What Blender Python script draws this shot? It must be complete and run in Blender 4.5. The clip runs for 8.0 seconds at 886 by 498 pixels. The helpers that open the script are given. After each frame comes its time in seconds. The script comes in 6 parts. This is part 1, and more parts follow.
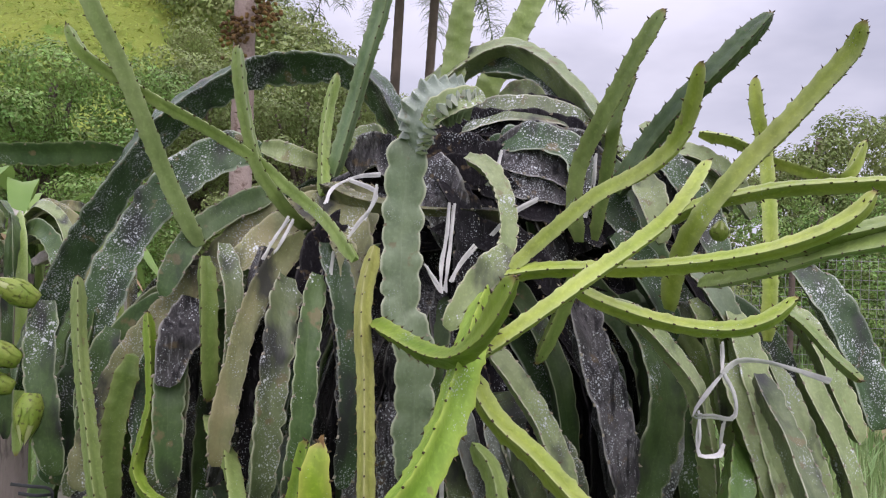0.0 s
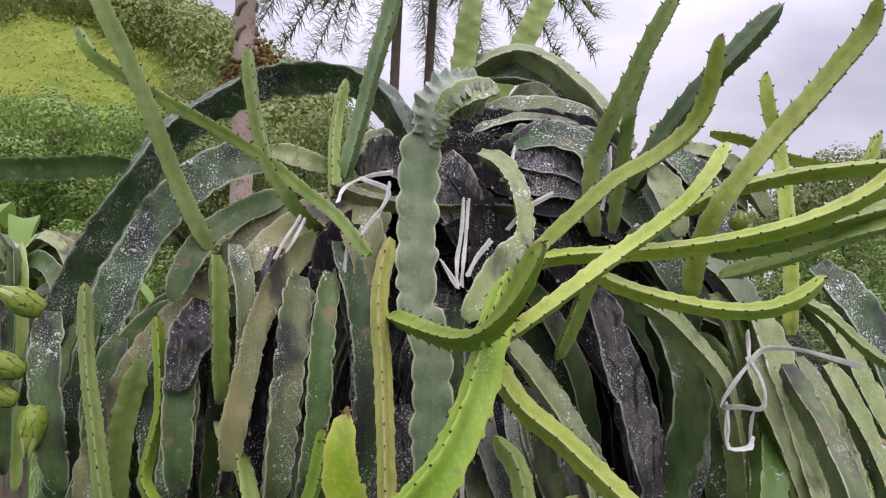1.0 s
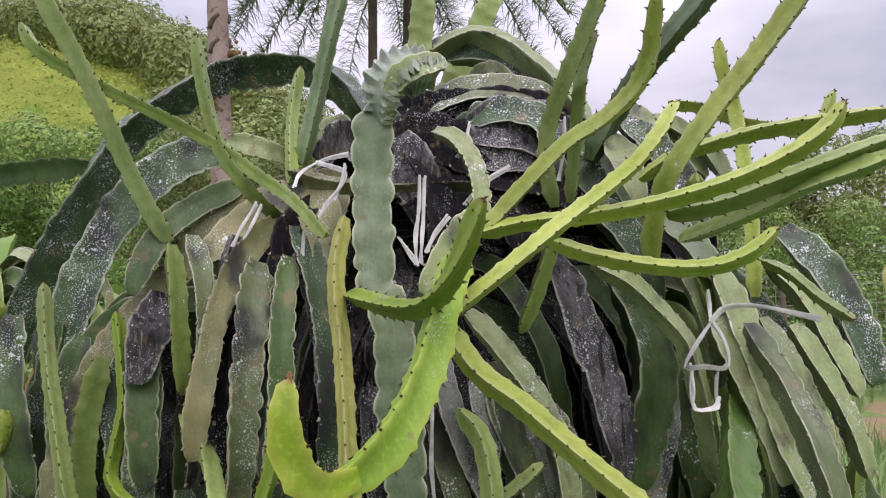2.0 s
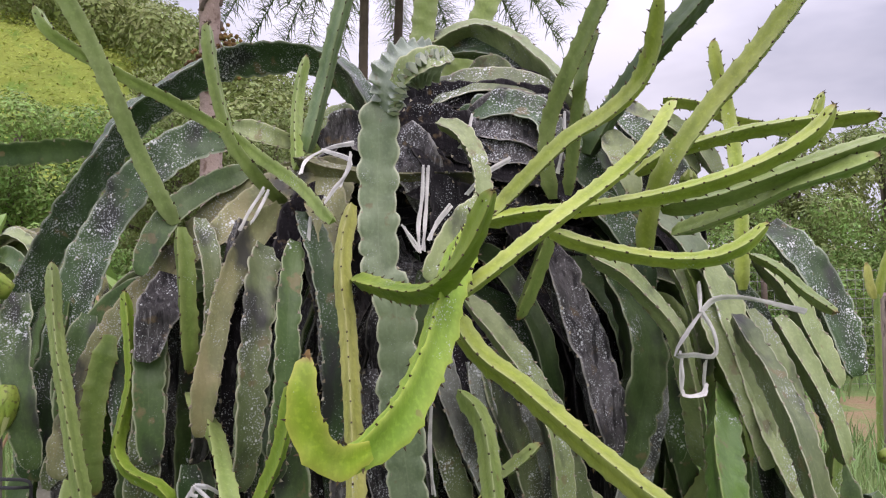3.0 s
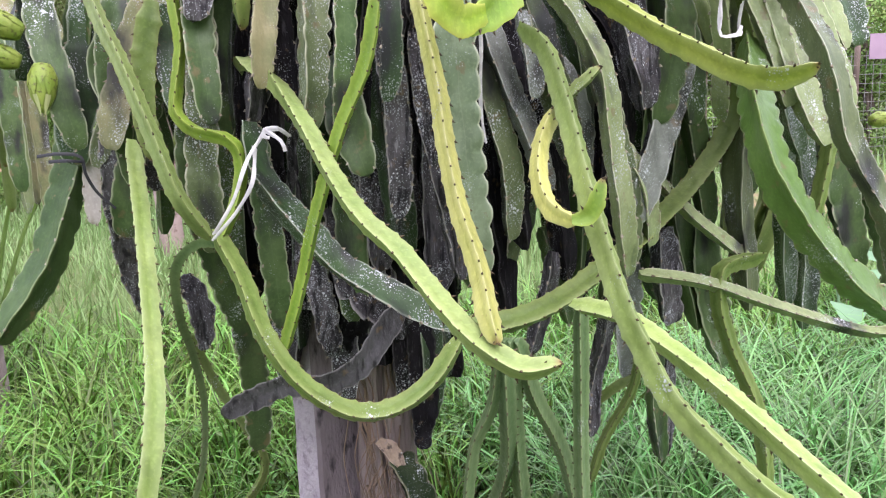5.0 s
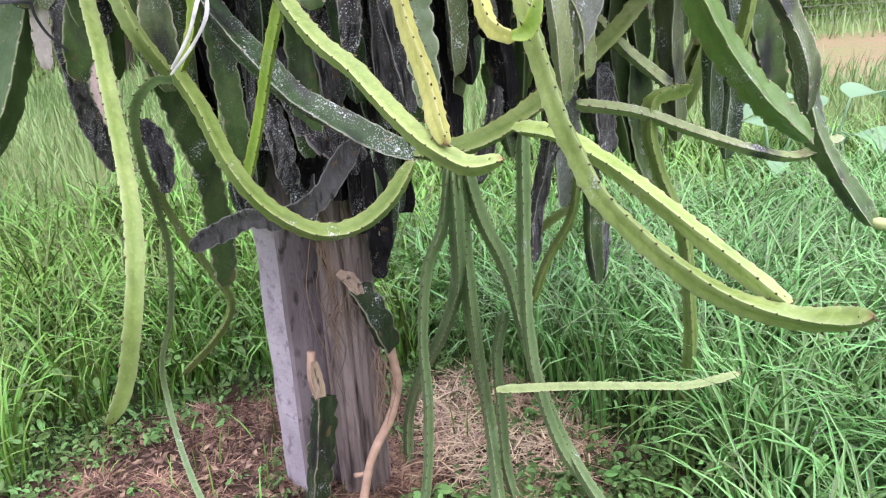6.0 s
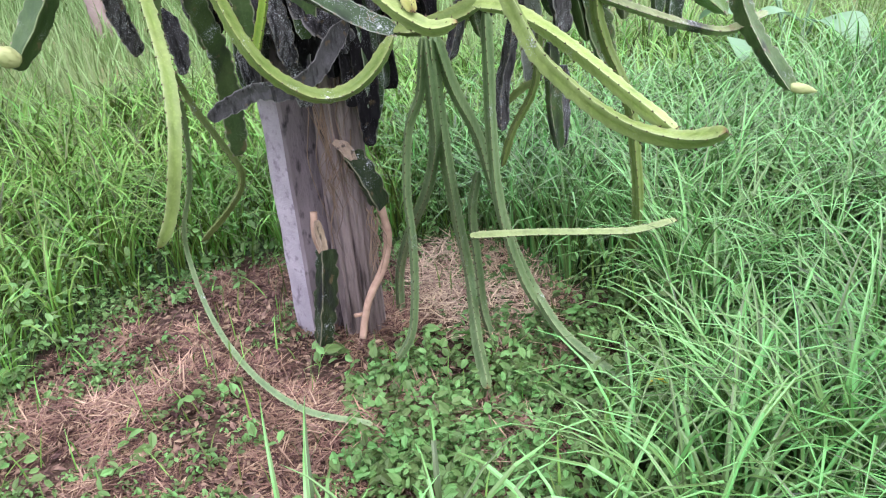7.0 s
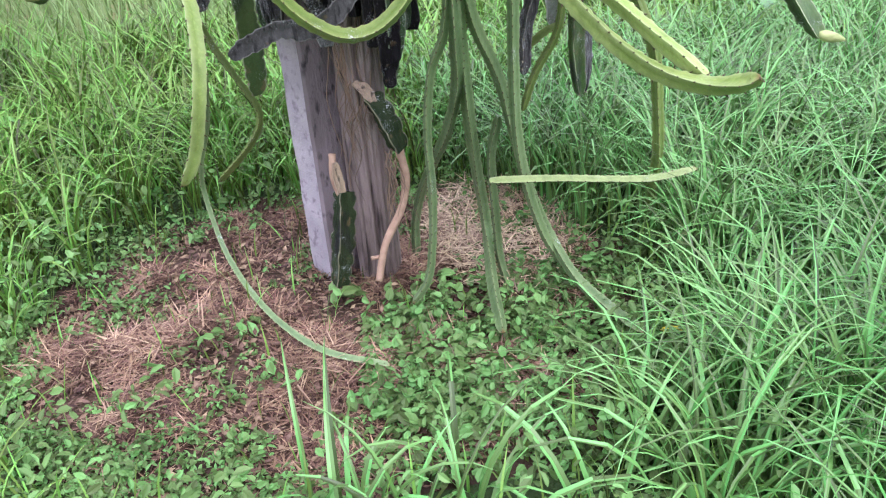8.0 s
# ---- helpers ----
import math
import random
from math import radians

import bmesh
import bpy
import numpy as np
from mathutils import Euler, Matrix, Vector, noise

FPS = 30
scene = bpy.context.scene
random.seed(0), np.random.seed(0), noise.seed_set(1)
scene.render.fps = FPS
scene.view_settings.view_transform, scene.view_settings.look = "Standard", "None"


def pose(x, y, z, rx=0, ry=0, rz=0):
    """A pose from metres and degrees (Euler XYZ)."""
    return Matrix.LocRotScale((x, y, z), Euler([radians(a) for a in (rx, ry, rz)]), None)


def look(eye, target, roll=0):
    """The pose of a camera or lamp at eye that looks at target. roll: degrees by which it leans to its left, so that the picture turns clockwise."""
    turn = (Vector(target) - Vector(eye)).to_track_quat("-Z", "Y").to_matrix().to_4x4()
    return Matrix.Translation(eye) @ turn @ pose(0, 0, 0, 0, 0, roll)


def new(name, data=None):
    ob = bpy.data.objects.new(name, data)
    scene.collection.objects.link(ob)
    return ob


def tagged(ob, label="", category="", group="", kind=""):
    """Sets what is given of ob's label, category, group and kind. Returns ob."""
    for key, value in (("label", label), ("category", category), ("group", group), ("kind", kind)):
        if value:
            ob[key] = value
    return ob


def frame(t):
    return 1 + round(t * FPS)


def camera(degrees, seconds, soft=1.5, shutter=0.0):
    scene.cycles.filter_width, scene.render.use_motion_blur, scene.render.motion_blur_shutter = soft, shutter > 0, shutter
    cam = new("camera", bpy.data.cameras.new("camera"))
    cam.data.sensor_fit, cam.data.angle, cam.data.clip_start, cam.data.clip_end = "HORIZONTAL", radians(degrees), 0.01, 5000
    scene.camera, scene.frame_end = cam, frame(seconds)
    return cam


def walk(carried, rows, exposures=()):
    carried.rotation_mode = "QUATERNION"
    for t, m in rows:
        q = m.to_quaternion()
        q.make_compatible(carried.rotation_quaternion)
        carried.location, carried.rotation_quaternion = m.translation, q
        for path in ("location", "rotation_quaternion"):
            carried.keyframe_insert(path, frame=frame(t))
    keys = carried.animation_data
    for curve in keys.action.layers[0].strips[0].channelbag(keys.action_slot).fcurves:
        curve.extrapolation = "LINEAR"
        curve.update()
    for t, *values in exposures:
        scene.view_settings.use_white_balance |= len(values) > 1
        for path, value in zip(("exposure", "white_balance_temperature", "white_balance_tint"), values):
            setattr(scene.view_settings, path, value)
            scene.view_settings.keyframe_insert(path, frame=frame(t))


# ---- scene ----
cam = camera(59.3, 8.0, 1.2)
# seconds; x, y, z in metres; pitch, roll, yaw in degrees
ROWS = [
    (0.0, 0.0000, 0.0000, 1.5500, 90.00, -2.00, 0.00),
    (0.5, -0.0082, 0.0033, 1.5156, 92.56, -1.91, -0.36),
    (1.0, -0.0232, 0.0227, 1.4779, 93.30, -0.99, -0.12),
    (1.5, 0.0082, 0.0354, 1.4575, 93.60, 0.79, 0.07),
    (1.7, 0.0216, 0.0369, 1.4442, 93.93, 1.63, -0.07),
    (2.8, 0.0124, -0.0001, 1.4304, 92.96, 1.47, -1.96),
    (3.0, -0.0032, -0.0054, 1.4335, 92.89, 0.92, -1.82),
    (3.5, -0.0443, -0.0283, 1.3945, 92.16, 0.44, -1.10),
    (4.0, -0.0610, -0.0563, 1.3187, 86.15, 0.81, -0.03),
    (4.2, -0.0607, -0.0583, 1.2981, 83.79, 1.37, 0.07),
    (5.3, -0.2140, -0.0629, 1.1805, 77.22, 2.38, -9.12),
    (5.5, -0.2127, -0.0684, 1.1724, 75.22, 2.45, -9.87),
    (6.0, -0.2102, -0.1665, 1.1553, 69.92, 2.93, -10.90),
    (6.5, -0.2208, -0.3825, 1.1473, 66.05, 3.38, -11.45),
    (7.0, -0.2315, -0.4678, 1.1649, 63.19, 4.04, -11.61),
    (7.5, -0.2433, -0.4700, 1.1569, 59.71, 4.10, -11.24),
    (8.0, -0.2591, -0.4691, 1.1648, 59.30, 3.31, -10.64),
]
walk(cam, [(t, pose(*r)) for t, *r in ROWS], [(0.0, -0.06, 6500, 14), (1.5, -0.04, 6750, 14), (2.8, 0.05, 6750, 15), (3.5, 0.1, 6650, 16), (4.2, 0.55, 6450, 17), (5.3, 0.92, 6400, 16), (6.5, 0.9, 6250, 15), (8.0, 0.86, 6050, 13)])

# ---- light: overcast daylight ----
world = bpy.data.worlds.new("overcast")
scene.world = world
world.use_nodes = True
wn, wl = world.node_tree.nodes, world.node_tree.links
wn.clear()
sky = wn.new("ShaderNodeTexSky")
sky.sky_type, sky.sun_disc = "NISHITA", False
sky.sun_elevation, sky.sun_rotation = radians(76), radians(150)
w_coord = wn.new("ShaderNodeTexCoord")
w_map = wn.new("ShaderNodeMapping")
w_map.inputs["Scale"].default_value = (1.0, 1.0, 2.6)
w_noise = wn.new("ShaderNodeTexNoise")
w_noise.inputs["Scale"].default_value, w_noise.inputs["Detail"].default_value = 2.3, 5.0
w_ramp = wn.new("ShaderNodeValToRGB")
w_ramp.color_ramp.elements[0].position, w_ramp.color_ramp.elements[0].color = 0.33, (4.9, 5.05, 6.6, 1)
w_ramp.color_ramp.elements[1].position, w_ramp.color_ramp.elements[1].color = 0.62, (9.5, 9.3, 11.1, 1)
w_mix = wn.new("ShaderNodeMix")
w_mix.data_type = "RGBA"
w_mix.inputs["Factor"].default_value = 0.9
w_back = wn.new("ShaderNodeBackground")
w_back.inputs["Strength"].default_value = 0.095
w_out = wn.new("ShaderNodeOutputWorld")
wl.new(w_coord.outputs["Generated"], w_map.inputs["Vector"])
wl.new(w_map.outputs["Vector"], w_noise.inputs["Vector"])
wl.new(w_noise.outputs["Fac"], w_ramp.inputs["Fac"])
wl.new(sky.outputs["Color"], w_mix.inputs["A"])
# an overcast sky is brighter overhead than near the horizon
w_sep = wn.new("ShaderNodeSeparateXYZ")
w_high = wn.new("ShaderNodeMapRange")
for key, value in (("From Min", 0.25), ("From Max", 0.7), ("To Min", 1.0), ("To Max", 2.4)):
    w_high.inputs[key].default_value = value
w_scale = wn.new("ShaderNodeVectorMath")
w_scale.operation = "SCALE"
wl.new(w_coord.outputs["Generated"], w_sep.inputs["Vector"])
wl.new(w_sep.outputs["Z"], w_high.inputs["Value"])
wl.new(w_ramp.outputs["Color"], w_scale.inputs["Vector"])
wl.new(w_high.outputs["Result"], w_scale.inputs["Scale"])
wl.new(w_scale.outputs["Vector"], w_mix.inputs["B"])
wl.new(w_mix.outputs["Result"], w_back.inputs["Color"])
wl.new(w_back.outputs["Background"], w_out.inputs["Surface"])

sun_data = bpy.data.lights.new("sun", "SUN")
sun_data.energy, sun_data.angle, sun_data.color = 2.0, radians(60), (1.0, 0.95, 0.87)
sun = new("sun", sun_data)
sun.matrix_world = look((0, 0, 10), (-2.4, 6.0, 0.0))

# ---- materials ----
def node(tree, kind, **given):
    n = tree.nodes.new(kind)
    for key, value in given.items():
        n.inputs[key.replace("_", " ")].default_value = value
    return n


def base_material(name, rough=0.6, spec=0.4):
    m = bpy.data.materials.new(name)
    m.use_nodes = True
    t = m.node_tree
    b = t.nodes["Principled BSDF"]
    b.inputs["Roughness"].default_value = rough
    b.inputs["Specular IOR Level"].default_value = spec
    return m, t, b, t.links


def rgba(c):
    return (*c, 1.0)


def mix_colour(t, fac, a, b, blend="MIX"):
    n = t.nodes.new("ShaderNodeMix")
    n.data_type, n.blend_type = "RGBA", blend
    for socket, value in (("Factor", fac), ("A", a), ("B", b)):
        if isinstance(value, (int, float)):
            n.inputs[socket].default_value = value
        elif isinstance(value, tuple):
            n.inputs[socket].default_value = rgba(value)
        else:
            t.links.new(value, n.inputs[socket])
    return n.outputs["Result"]


def noise_fac(t, vec, scale, detail=4.0, lo=0.4, hi=0.6):
    n = node(t, "ShaderNodeTexNoise", Scale=scale, Detail=detail)
    t.links.new(vec, n.inputs["Vector"])
    r = node(t, "ShaderNodeMapRange", From_Min=lo, From_Max=hi)
    t.links.new(n.outputs["Fac"], r.inputs["Value"])
    return r.outputs["Result"]


def times(t, a, b):
    n = t.nodes.new("ShaderNodeMath")
    n.operation = "MULTIPLY"
    for i, v in enumerate((a, b)):
        if isinstance(v, (int, float)):
            n.inputs[i].default_value = v
        else:
            t.links.new(v, n.inputs[i])
    return n.outputs["Value"]


def bump(t, b, height, strength, distance):
    n = node(t, "ShaderNodeBump", Strength=strength, Distance=distance)
    t.links.new(height, n.inputs["Height"])
    t.links.new(n.outputs["Normal"], b.inputs["Normal"])


def dots(t, vec, scale, size, where):
    """Round flecks whose size follows the cover given by where."""
    v = node(t, "ShaderNodeTexVoronoi", Scale=scale, Randomness=1.0)
    t.links.new(vec, v.inputs["Vector"])
    r = node(t, "ShaderNodeMapRange", From_Min=0.0, From_Max=0.10)
    gap = t.nodes.new("ShaderNodeMath")
    gap.operation = "SUBTRACT"
    t.links.new(times(t, where, size), gap.inputs[0])
    t.links.new(v.outputs["Distance"], gap.inputs[1])
    t.links.new(gap.outputs["Value"], r.inputs["Value"])
    return r.outputs["Result"]


def skin(name, main, second, rim, soot, specks, rough=0.5, tan=0.0, wrinkle=0.25, hair=0.0, young=False):
    """Cactus skin: two tones, a paler margin, black sooty mould and white flecks."""
    m, t, b, l = base_material(name, rough, 0.34 if young else 0.42 if main[1] > 0.09 else 0.3 if main[1] > 0.045 else 0.08)
    vec = t.nodes.new("ShaderNodeTexCoord").outputs["Object"]
    long = node(t, "ShaderNodeMapping", Scale=(1.0, 1.0, 0.45))
    l.new(vec, long.inputs["Vector"])
    streak = long.outputs["Vector"]
    colour = mix_colour(t, noise_fac(t, streak, 13.0, 6.0, 0.36, 0.64), main, second)
    colour = mix_colour(t, times(t, noise_fac(t, streak, 55.0, 5.0, 0.45, 0.7), 0.42), colour, tuple(0.5 * v for v in main))
    colour = mix_colour(t, times(t, noise_fac(t, vec, 190.0, 2.0, 0.5, 0.7), 0.2), colour, tuple(min(0.8, 1.7 * v) for v in second))
    colour = mix_colour(t, times(t, noise_fac(t, vec, 34.0, 6.0, 0.70 if young else 0.63, 0.74 if young else 0.69), 0.6), colour, (0.17, 0.12, 0.065))
    rib = t.nodes.new("ShaderNodeAttribute")
    rib.attribute_name = "rib"
    edge = node(t, "ShaderNodeMapRange", From_Min=0.82, From_Max=0.98)
    l.new(rib.outputs["Fac"], edge.inputs["Value"])
    vein = node(t, "ShaderNodeMapRange", From_Min=0.15, From_Max=0.112)
    l.new(rib.outputs["Fac"], vein.inputs["Value"])
    colour = mix_colour(t, times(t, vein.outputs["Result"], 0.5 if main[1] > 0.09 and not young else 0.3), colour, rim)
    if young:
        margin = node(t, "ShaderNodeMapRange", From_Min=0.25, From_Max=1.0)
        l.new(rib.outputs["Fac"], margin.inputs["Value"])
        colour = mix_colour(t, times(t, margin.outputs["Result"], 0.5), colour, rim)
    colour = mix_colour(t, times(t, edge.outputs["Result"], 0.45 if young else 0.85), colour, rim)
    if tan:
        colour = mix_colour(t, times(t, noise_fac(t, streak, 24.0, 6.0, 0.5, 0.62), tan), colour, (0.30, 0.24, 0.13))
    if soot:
        colour = mix_colour(t, times(t, noise_fac(t, streak, 15.0, 8.0, 0.62 - 0.3 * soot, 0.72 - 0.2 * soot), 0.9), colour, (0.022, 0.021, 0.024))
    if specks:
        where = noise_fac(t, vec, 14.0, 5.0, 0.62 - 0.20 * specks, 0.74 - 0.10 * specks)
        colour = mix_colour(t, times(t, dots(t, vec, 330.0, 0.40, where), 0.75), colour, (0.44, 0.46, 0.49))
        patch = noise_fac(t, vec, 45.0, 3.0, 0.48, 0.62)
        colour = mix_colour(t, times(t, dots(t, vec, 175.0, 0.45, times(t, where, patch)), 0.9), colour, (0.56, 0.58, 0.60))
    if hair:
        along = node(t, "ShaderNodeMapping", Scale=(1.0, 1.0, 0.16))
        l.new(vec, along.inputs["Vector"])
        fibre = noise_fac(t, along.outputs["Vector"], 210.0, 3.0, 0.60, 0.70)
        colour = mix_colour(t, times(t, fibre, hair), colour, (0.30, 0.295, 0.31))
        dark_fibre = noise_fac(t, along.outputs["Vector"], 90.0, 4.0, 0.54, 0.64)
        colour = mix_colour(t, times(t, dark_fibre, 0.8), colour, (0.012, 0.011, 0.013))
    if young:
        tip = t.nodes.new("ShaderNodeAttribute")
        tip.attribute_name = "tip"
        colour = mix_colour(t, times(t, tip.outputs["Fac"], 0.85), colour, (0.21, 0.12, 0.05))
    info = t.nodes.new("ShaderNodeObjectInfo")
    hue = node(t, "ShaderNodeHueSaturation")
    vary = node(t, "ShaderNodeMapRange", To_Min=0.80, To_Max=1.2)
    l.new(info.outputs["Random"], vary.inputs["Value"])
    l.new(vary.outputs["Result"], hue.inputs["Value"])
    l.new(colour, hue.inputs["Color"])
    l.new(hue.outputs["Color"], b.inputs["Base Color"])
    grain = node(t, "ShaderNodeTexNoise", Scale=70.0, Detail=6.0)
    l.new(streak, grain.inputs["Vector"])
    bump(t, b, grain.outputs["Fac"], wrinkle * 1.8, 0.003 if wrinkle < 0.5 else 0.007)
    return m


SKINS = {
    "lime": skin("young_green_skin", (0.245, 0.325, 0.042), (0.33, 0.38, 0.075), (0.42, 0.46, 0.20), 0.0, 0.3, 0.42, young=True),
    "vivid": skin("bright_new_skin", (0.150, 0.260, 0.028), (0.215, 0.320, 0.048), (0.36, 0.44, 0.09), 0.0, 0.5, 0.4, young=True),
    "flame": skin("yellowing_new_skin", (0.20, 0.30, 0.026), (0.30, 0.37, 0.042), (0.42, 0.42, 0.09), 0.0, 0.3, 0.42, 0.14, young=True),
    "yellow": skin("yellowed_skin", (0.36, 0.38, 0.09), (0.47, 0.46, 0.14), (0.5, 0.48, 0.22), 0.0, 0.2, 0.45, young=True),
    "milky": skin("milky_green_skin", (0.225, 0.31, 0.105), (0.30, 0.375, 0.15), (0.37, 0.43, 0.21), 0.0, 0.4, 0.42, young=True),
    "frost": skin("frosted_grey_skin", (0.17, 0.185, 0.16), (0.26, 0.27, 0.245), (0.5, 0.5, 0.46), 0.42, 1.8, 0.5, wrinkle=0.4),
    "stub": skin("dark_cut_skin", (0.022, 0.038, 0.017), (0.044, 0.062, 0.028), (0.30, 0.29, 0.20), 0.2, 0.5, 0.55, wrinkle=0.6),
    "vine": skin("thin_vine_skin", (0.108, 0.176, 0.072), (0.156, 0.230, 0.100), (0.28, 0.34, 0.17), 0.0, 0.4, 0.42, young=True),
    "soft": skin("soft_green_skin", (0.165, 0.232, 0.066), (0.225, 0.285, 0.094), (0.31, 0.36, 0.15), 0.0, 0.4, 0.42, young=True),
    "olime": skin("shaded_young_skin", (0.14, 0.235, 0.022), (0.21, 0.30, 0.04), (0.32, 0.38, 0.10), 0.0, 0.3, 0.42, young=True),
    "mid": skin("green_skin", (0.19, 0.275, 0.065), (0.26, 0.335, 0.10), (0.36, 0.42, 0.20), 0.0, 0.35, 0.42, young=True),
    "olive": skin("olive_skin", (0.105, 0.165, 0.034), (0.15, 0.205, 0.055), (0.24, 0.28, 0.10), 0.0, 0.4, 0.4, young=True),
    "green": skin("deep_green_skin", (0.085, 0.165, 0.03), (0.12, 0.205, 0.05), (0.22, 0.28, 0.10), 0.0, 0.7, 0.33),
    "pale": skin("pale_waxy_skin", (0.195, 0.250, 0.100), (0.265, 0.310, 0.145), (0.50, 0.50, 0.34), 0.22, 1.0, 0.46, wrinkle=0.3),
    "grey": skin("grey_green_waxy_skin", (0.150, 0.205, 0.118), (0.200, 0.252, 0.150), (0.52, 0.54, 0.40), 0.0, 0.45, 0.45),
    "greyd": skin("dull_grey_green_skin", (0.088, 0.118, 0.050), (0.135, 0.162, 0.078), (0.46, 0.46, 0.34), 0.36, 1.2, 0.44, wrinkle=0.35),
    "tan": skin("tan_stained_skin", (0.158, 0.168, 0.075), (0.225, 0.223, 0.110), (0.36, 0.34, 0.21), 0.34, 1.2, 0.6, 0.4, wrinkle=0.4),
    "dark": skin("dark_green_skin", (0.048, 0.088, 0.028), (0.082, 0.124, 0.046), (0.34, 0.37, 0.24), 0.3, 0.75, 0.42, wrinkle=0.3),
    "sooty": skin("sooty_skin", (0.030, 0.060, 0.022), (0.054, 0.094, 0.038), (0.34, 0.38, 0.29), 0.42, 1.7, 0.40, wrinkle=0.3),
    "dead": skin("dead_black_skin", (0.048, 0.045, 0.048), (0.12, 0.112, 0.118), (0.34, 0.325, 0.31), 0.30, 1.6, 0.55, wrinkle=0.7, hair=0.6),
    # black dead skin, darkened further so its colour holds the shade between stems
    "black": skin("shade_black_dead_skin", (0.009, 0.008, 0.010), (0.024, 0.021, 0.024), (0.065, 0.06, 0.062), 0.4, 0.8, 0.9, wrinkle=0.8, hair=0.14),
    "teal": skin("pale_bluish_skin", (0.24, 0.29, 0.24), (0.33, 0.37, 0.31), (0.5, 0.52, 0.44), 0.0, 0.4, 0.5),
    "cork": skin("corky_brown_skin", (0.24, 0.175, 0.125), (0.34, 0.255, 0.19), (0.40, 0.31, 0.24), 0.15, 0.4, 0.85, 0.3, wrinkle=0.7, hair=0.3),
    "forest": skin("dark_young_skin", (0.026, 0.058, 0.012), (0.048, 0.085, 0.021), (0.085, 0.125, 0.04), 0.0, 0.2, 0.5, young=True),
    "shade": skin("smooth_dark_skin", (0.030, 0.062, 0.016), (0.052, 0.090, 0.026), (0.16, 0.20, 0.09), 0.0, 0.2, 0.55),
    "ash": skin("grey_dead_skin", (0.055, 0.052, 0.055), (0.105, 0.10, 0.104), (0.28, 0.265, 0.265), 0.15, 0.6, 0.7, wrinkle=0.6, hair=0.2),
    "dry": skin("dry_papery_skin", (0.42, 0.38, 0.33), (0.55, 0.5, 0.46), (0.6, 0.56, 0.5), 0.1, 0.2, 0.8, 0.4),
    "scorched": skin("dried_brown_tip", (0.20, 0.12, 0.045), (0.30, 0.17, 0.06), (0.36, 0.22, 0.10), 0.1, 0.3, 0.8),
}


def plain(name, main, second, scale, rough=0.8, grain=0.4, fine=0.004, islands=0.0, spec=0.3, third=None, stretch=1.0):
    """Two tones by noise, fine relief, and a change of tone from piece to piece where asked."""
    m, t, b, l = base_material(name, rough, spec)
    vec = t.nodes.new("ShaderNodeTexCoord").outputs["Object"]
    if stretch != 1.0:
        along = node(t, "ShaderNodeMapping", Scale=(1.0, 1.0, stretch))
        l.new(vec, along.inputs["Vector"])
        vec = along.outputs["Vector"]
    colour = mix_colour(t, noise_fac(t, vec, scale, 6.0, 0.35, 0.65), main, second)
    if third:
        colour = mix_colour(t, noise_fac(t, vec, scale * 5, 5.0, 0.55, 0.68), colour, third)
    if islands:
        geo = t.nodes.new("ShaderNodeNewGeometry")
        vary = node(t, "ShaderNodeMapRange", To_Min=1 - islands, To_Max=1 + islands)
        hue = node(t, "ShaderNodeHueSaturation")
        l.new(geo.outputs["Random Per Island"], vary.inputs["Value"])
        l.new(vary.outputs["Result"], hue.inputs["Value"])
        shift = node(t, "ShaderNodeMapRange", To_Min=0.5 - 0.05 * islands, To_Max=0.5 + 0.04 * islands)
        l.new(geo.outputs["Random Per Island"], shift.inputs["Value"])
        l.new(shift.outputs["Result"], hue.inputs["Hue"])
        l.new(colour, hue.inputs["Color"])
        colour = hue.outputs["Color"]
    l.new(colour, b.inputs["Base Color"])
    if grain:
        n = node(t, "ShaderNodeTexNoise", Scale=scale * 12, Detail=6.0)
        l.new(vec, n.inputs["Vector"])
        bump(t, b, n.outputs["Fac"], grain, fine)
    return m


def leafy(name, main, second, scale, islands=0.35, through_light=0.25, rough=0.5, gloss=0.35):
    m = plain(name, main, second, scale, rough, 0.0, islands=islands, spec=0.35)
    t = m.node_tree
    b = t.nodes["Principled BSDF"]
    out = t.nodes["Material Output"]
    tr = t.nodes.new("ShaderNodeBsdfTranslucent")
    add = node(t, "ShaderNodeMixShader", Fac=through_light)
    t.links.new(b.inputs["Base Color"].links[0].from_socket, tr.inputs["Color"])
    t.links.new(b.outputs["BSDF"], add.inputs[1])
    t.links.new(tr.outputs["BSDF"], add.inputs[2])
    t.links.new(add.outputs["Shader"], out.inputs["Surface"])
    b.inputs["Specular IOR Level"].default_value = gloss
    return m


GRASS = leafy("grass_blade", (0.105, 0.215, 0.034), (0.205, 0.345, 0.070), 2.2, islands=0.85, through_light=0.22, rough=0.38, gloss=0.42)
GRASS_BLUE = leafy("bluish_grass_blade", (0.102, 0.235, 0.055), (0.19, 0.37, 0.112), 2.2, islands=0.75, through_light=0.22, rough=0.3, gloss=0.6)
GRASS_FAR = leafy("far_grass_blade", (0.18, 0.29, 0.10), (0.27, 0.37, 0.15), 0.6)
WEED = leafy("weed_leaf", (0.105, 0.212, 0.058), (0.185, 0.312, 0.102), 5.0, islands=0.6)
STRAW = plain("dry_straw", (0.32, 0.190, 0.135), (0.085, 0.045, 0.032), 7.0, 0.9, 0.0, islands=0.75)
LITTER = plain("leaf_litter", (0.10, 0.058, 0.042), (0.27, 0.18, 0.13), 30.0, 0.9, 0.0, islands=0.7)
PALE_STRAW = plain("pale_straw", (0.45, 0.31, 0.225), (0.24, 0.15, 0.105), 7.0, 0.9, 0.0, islands=0.5)
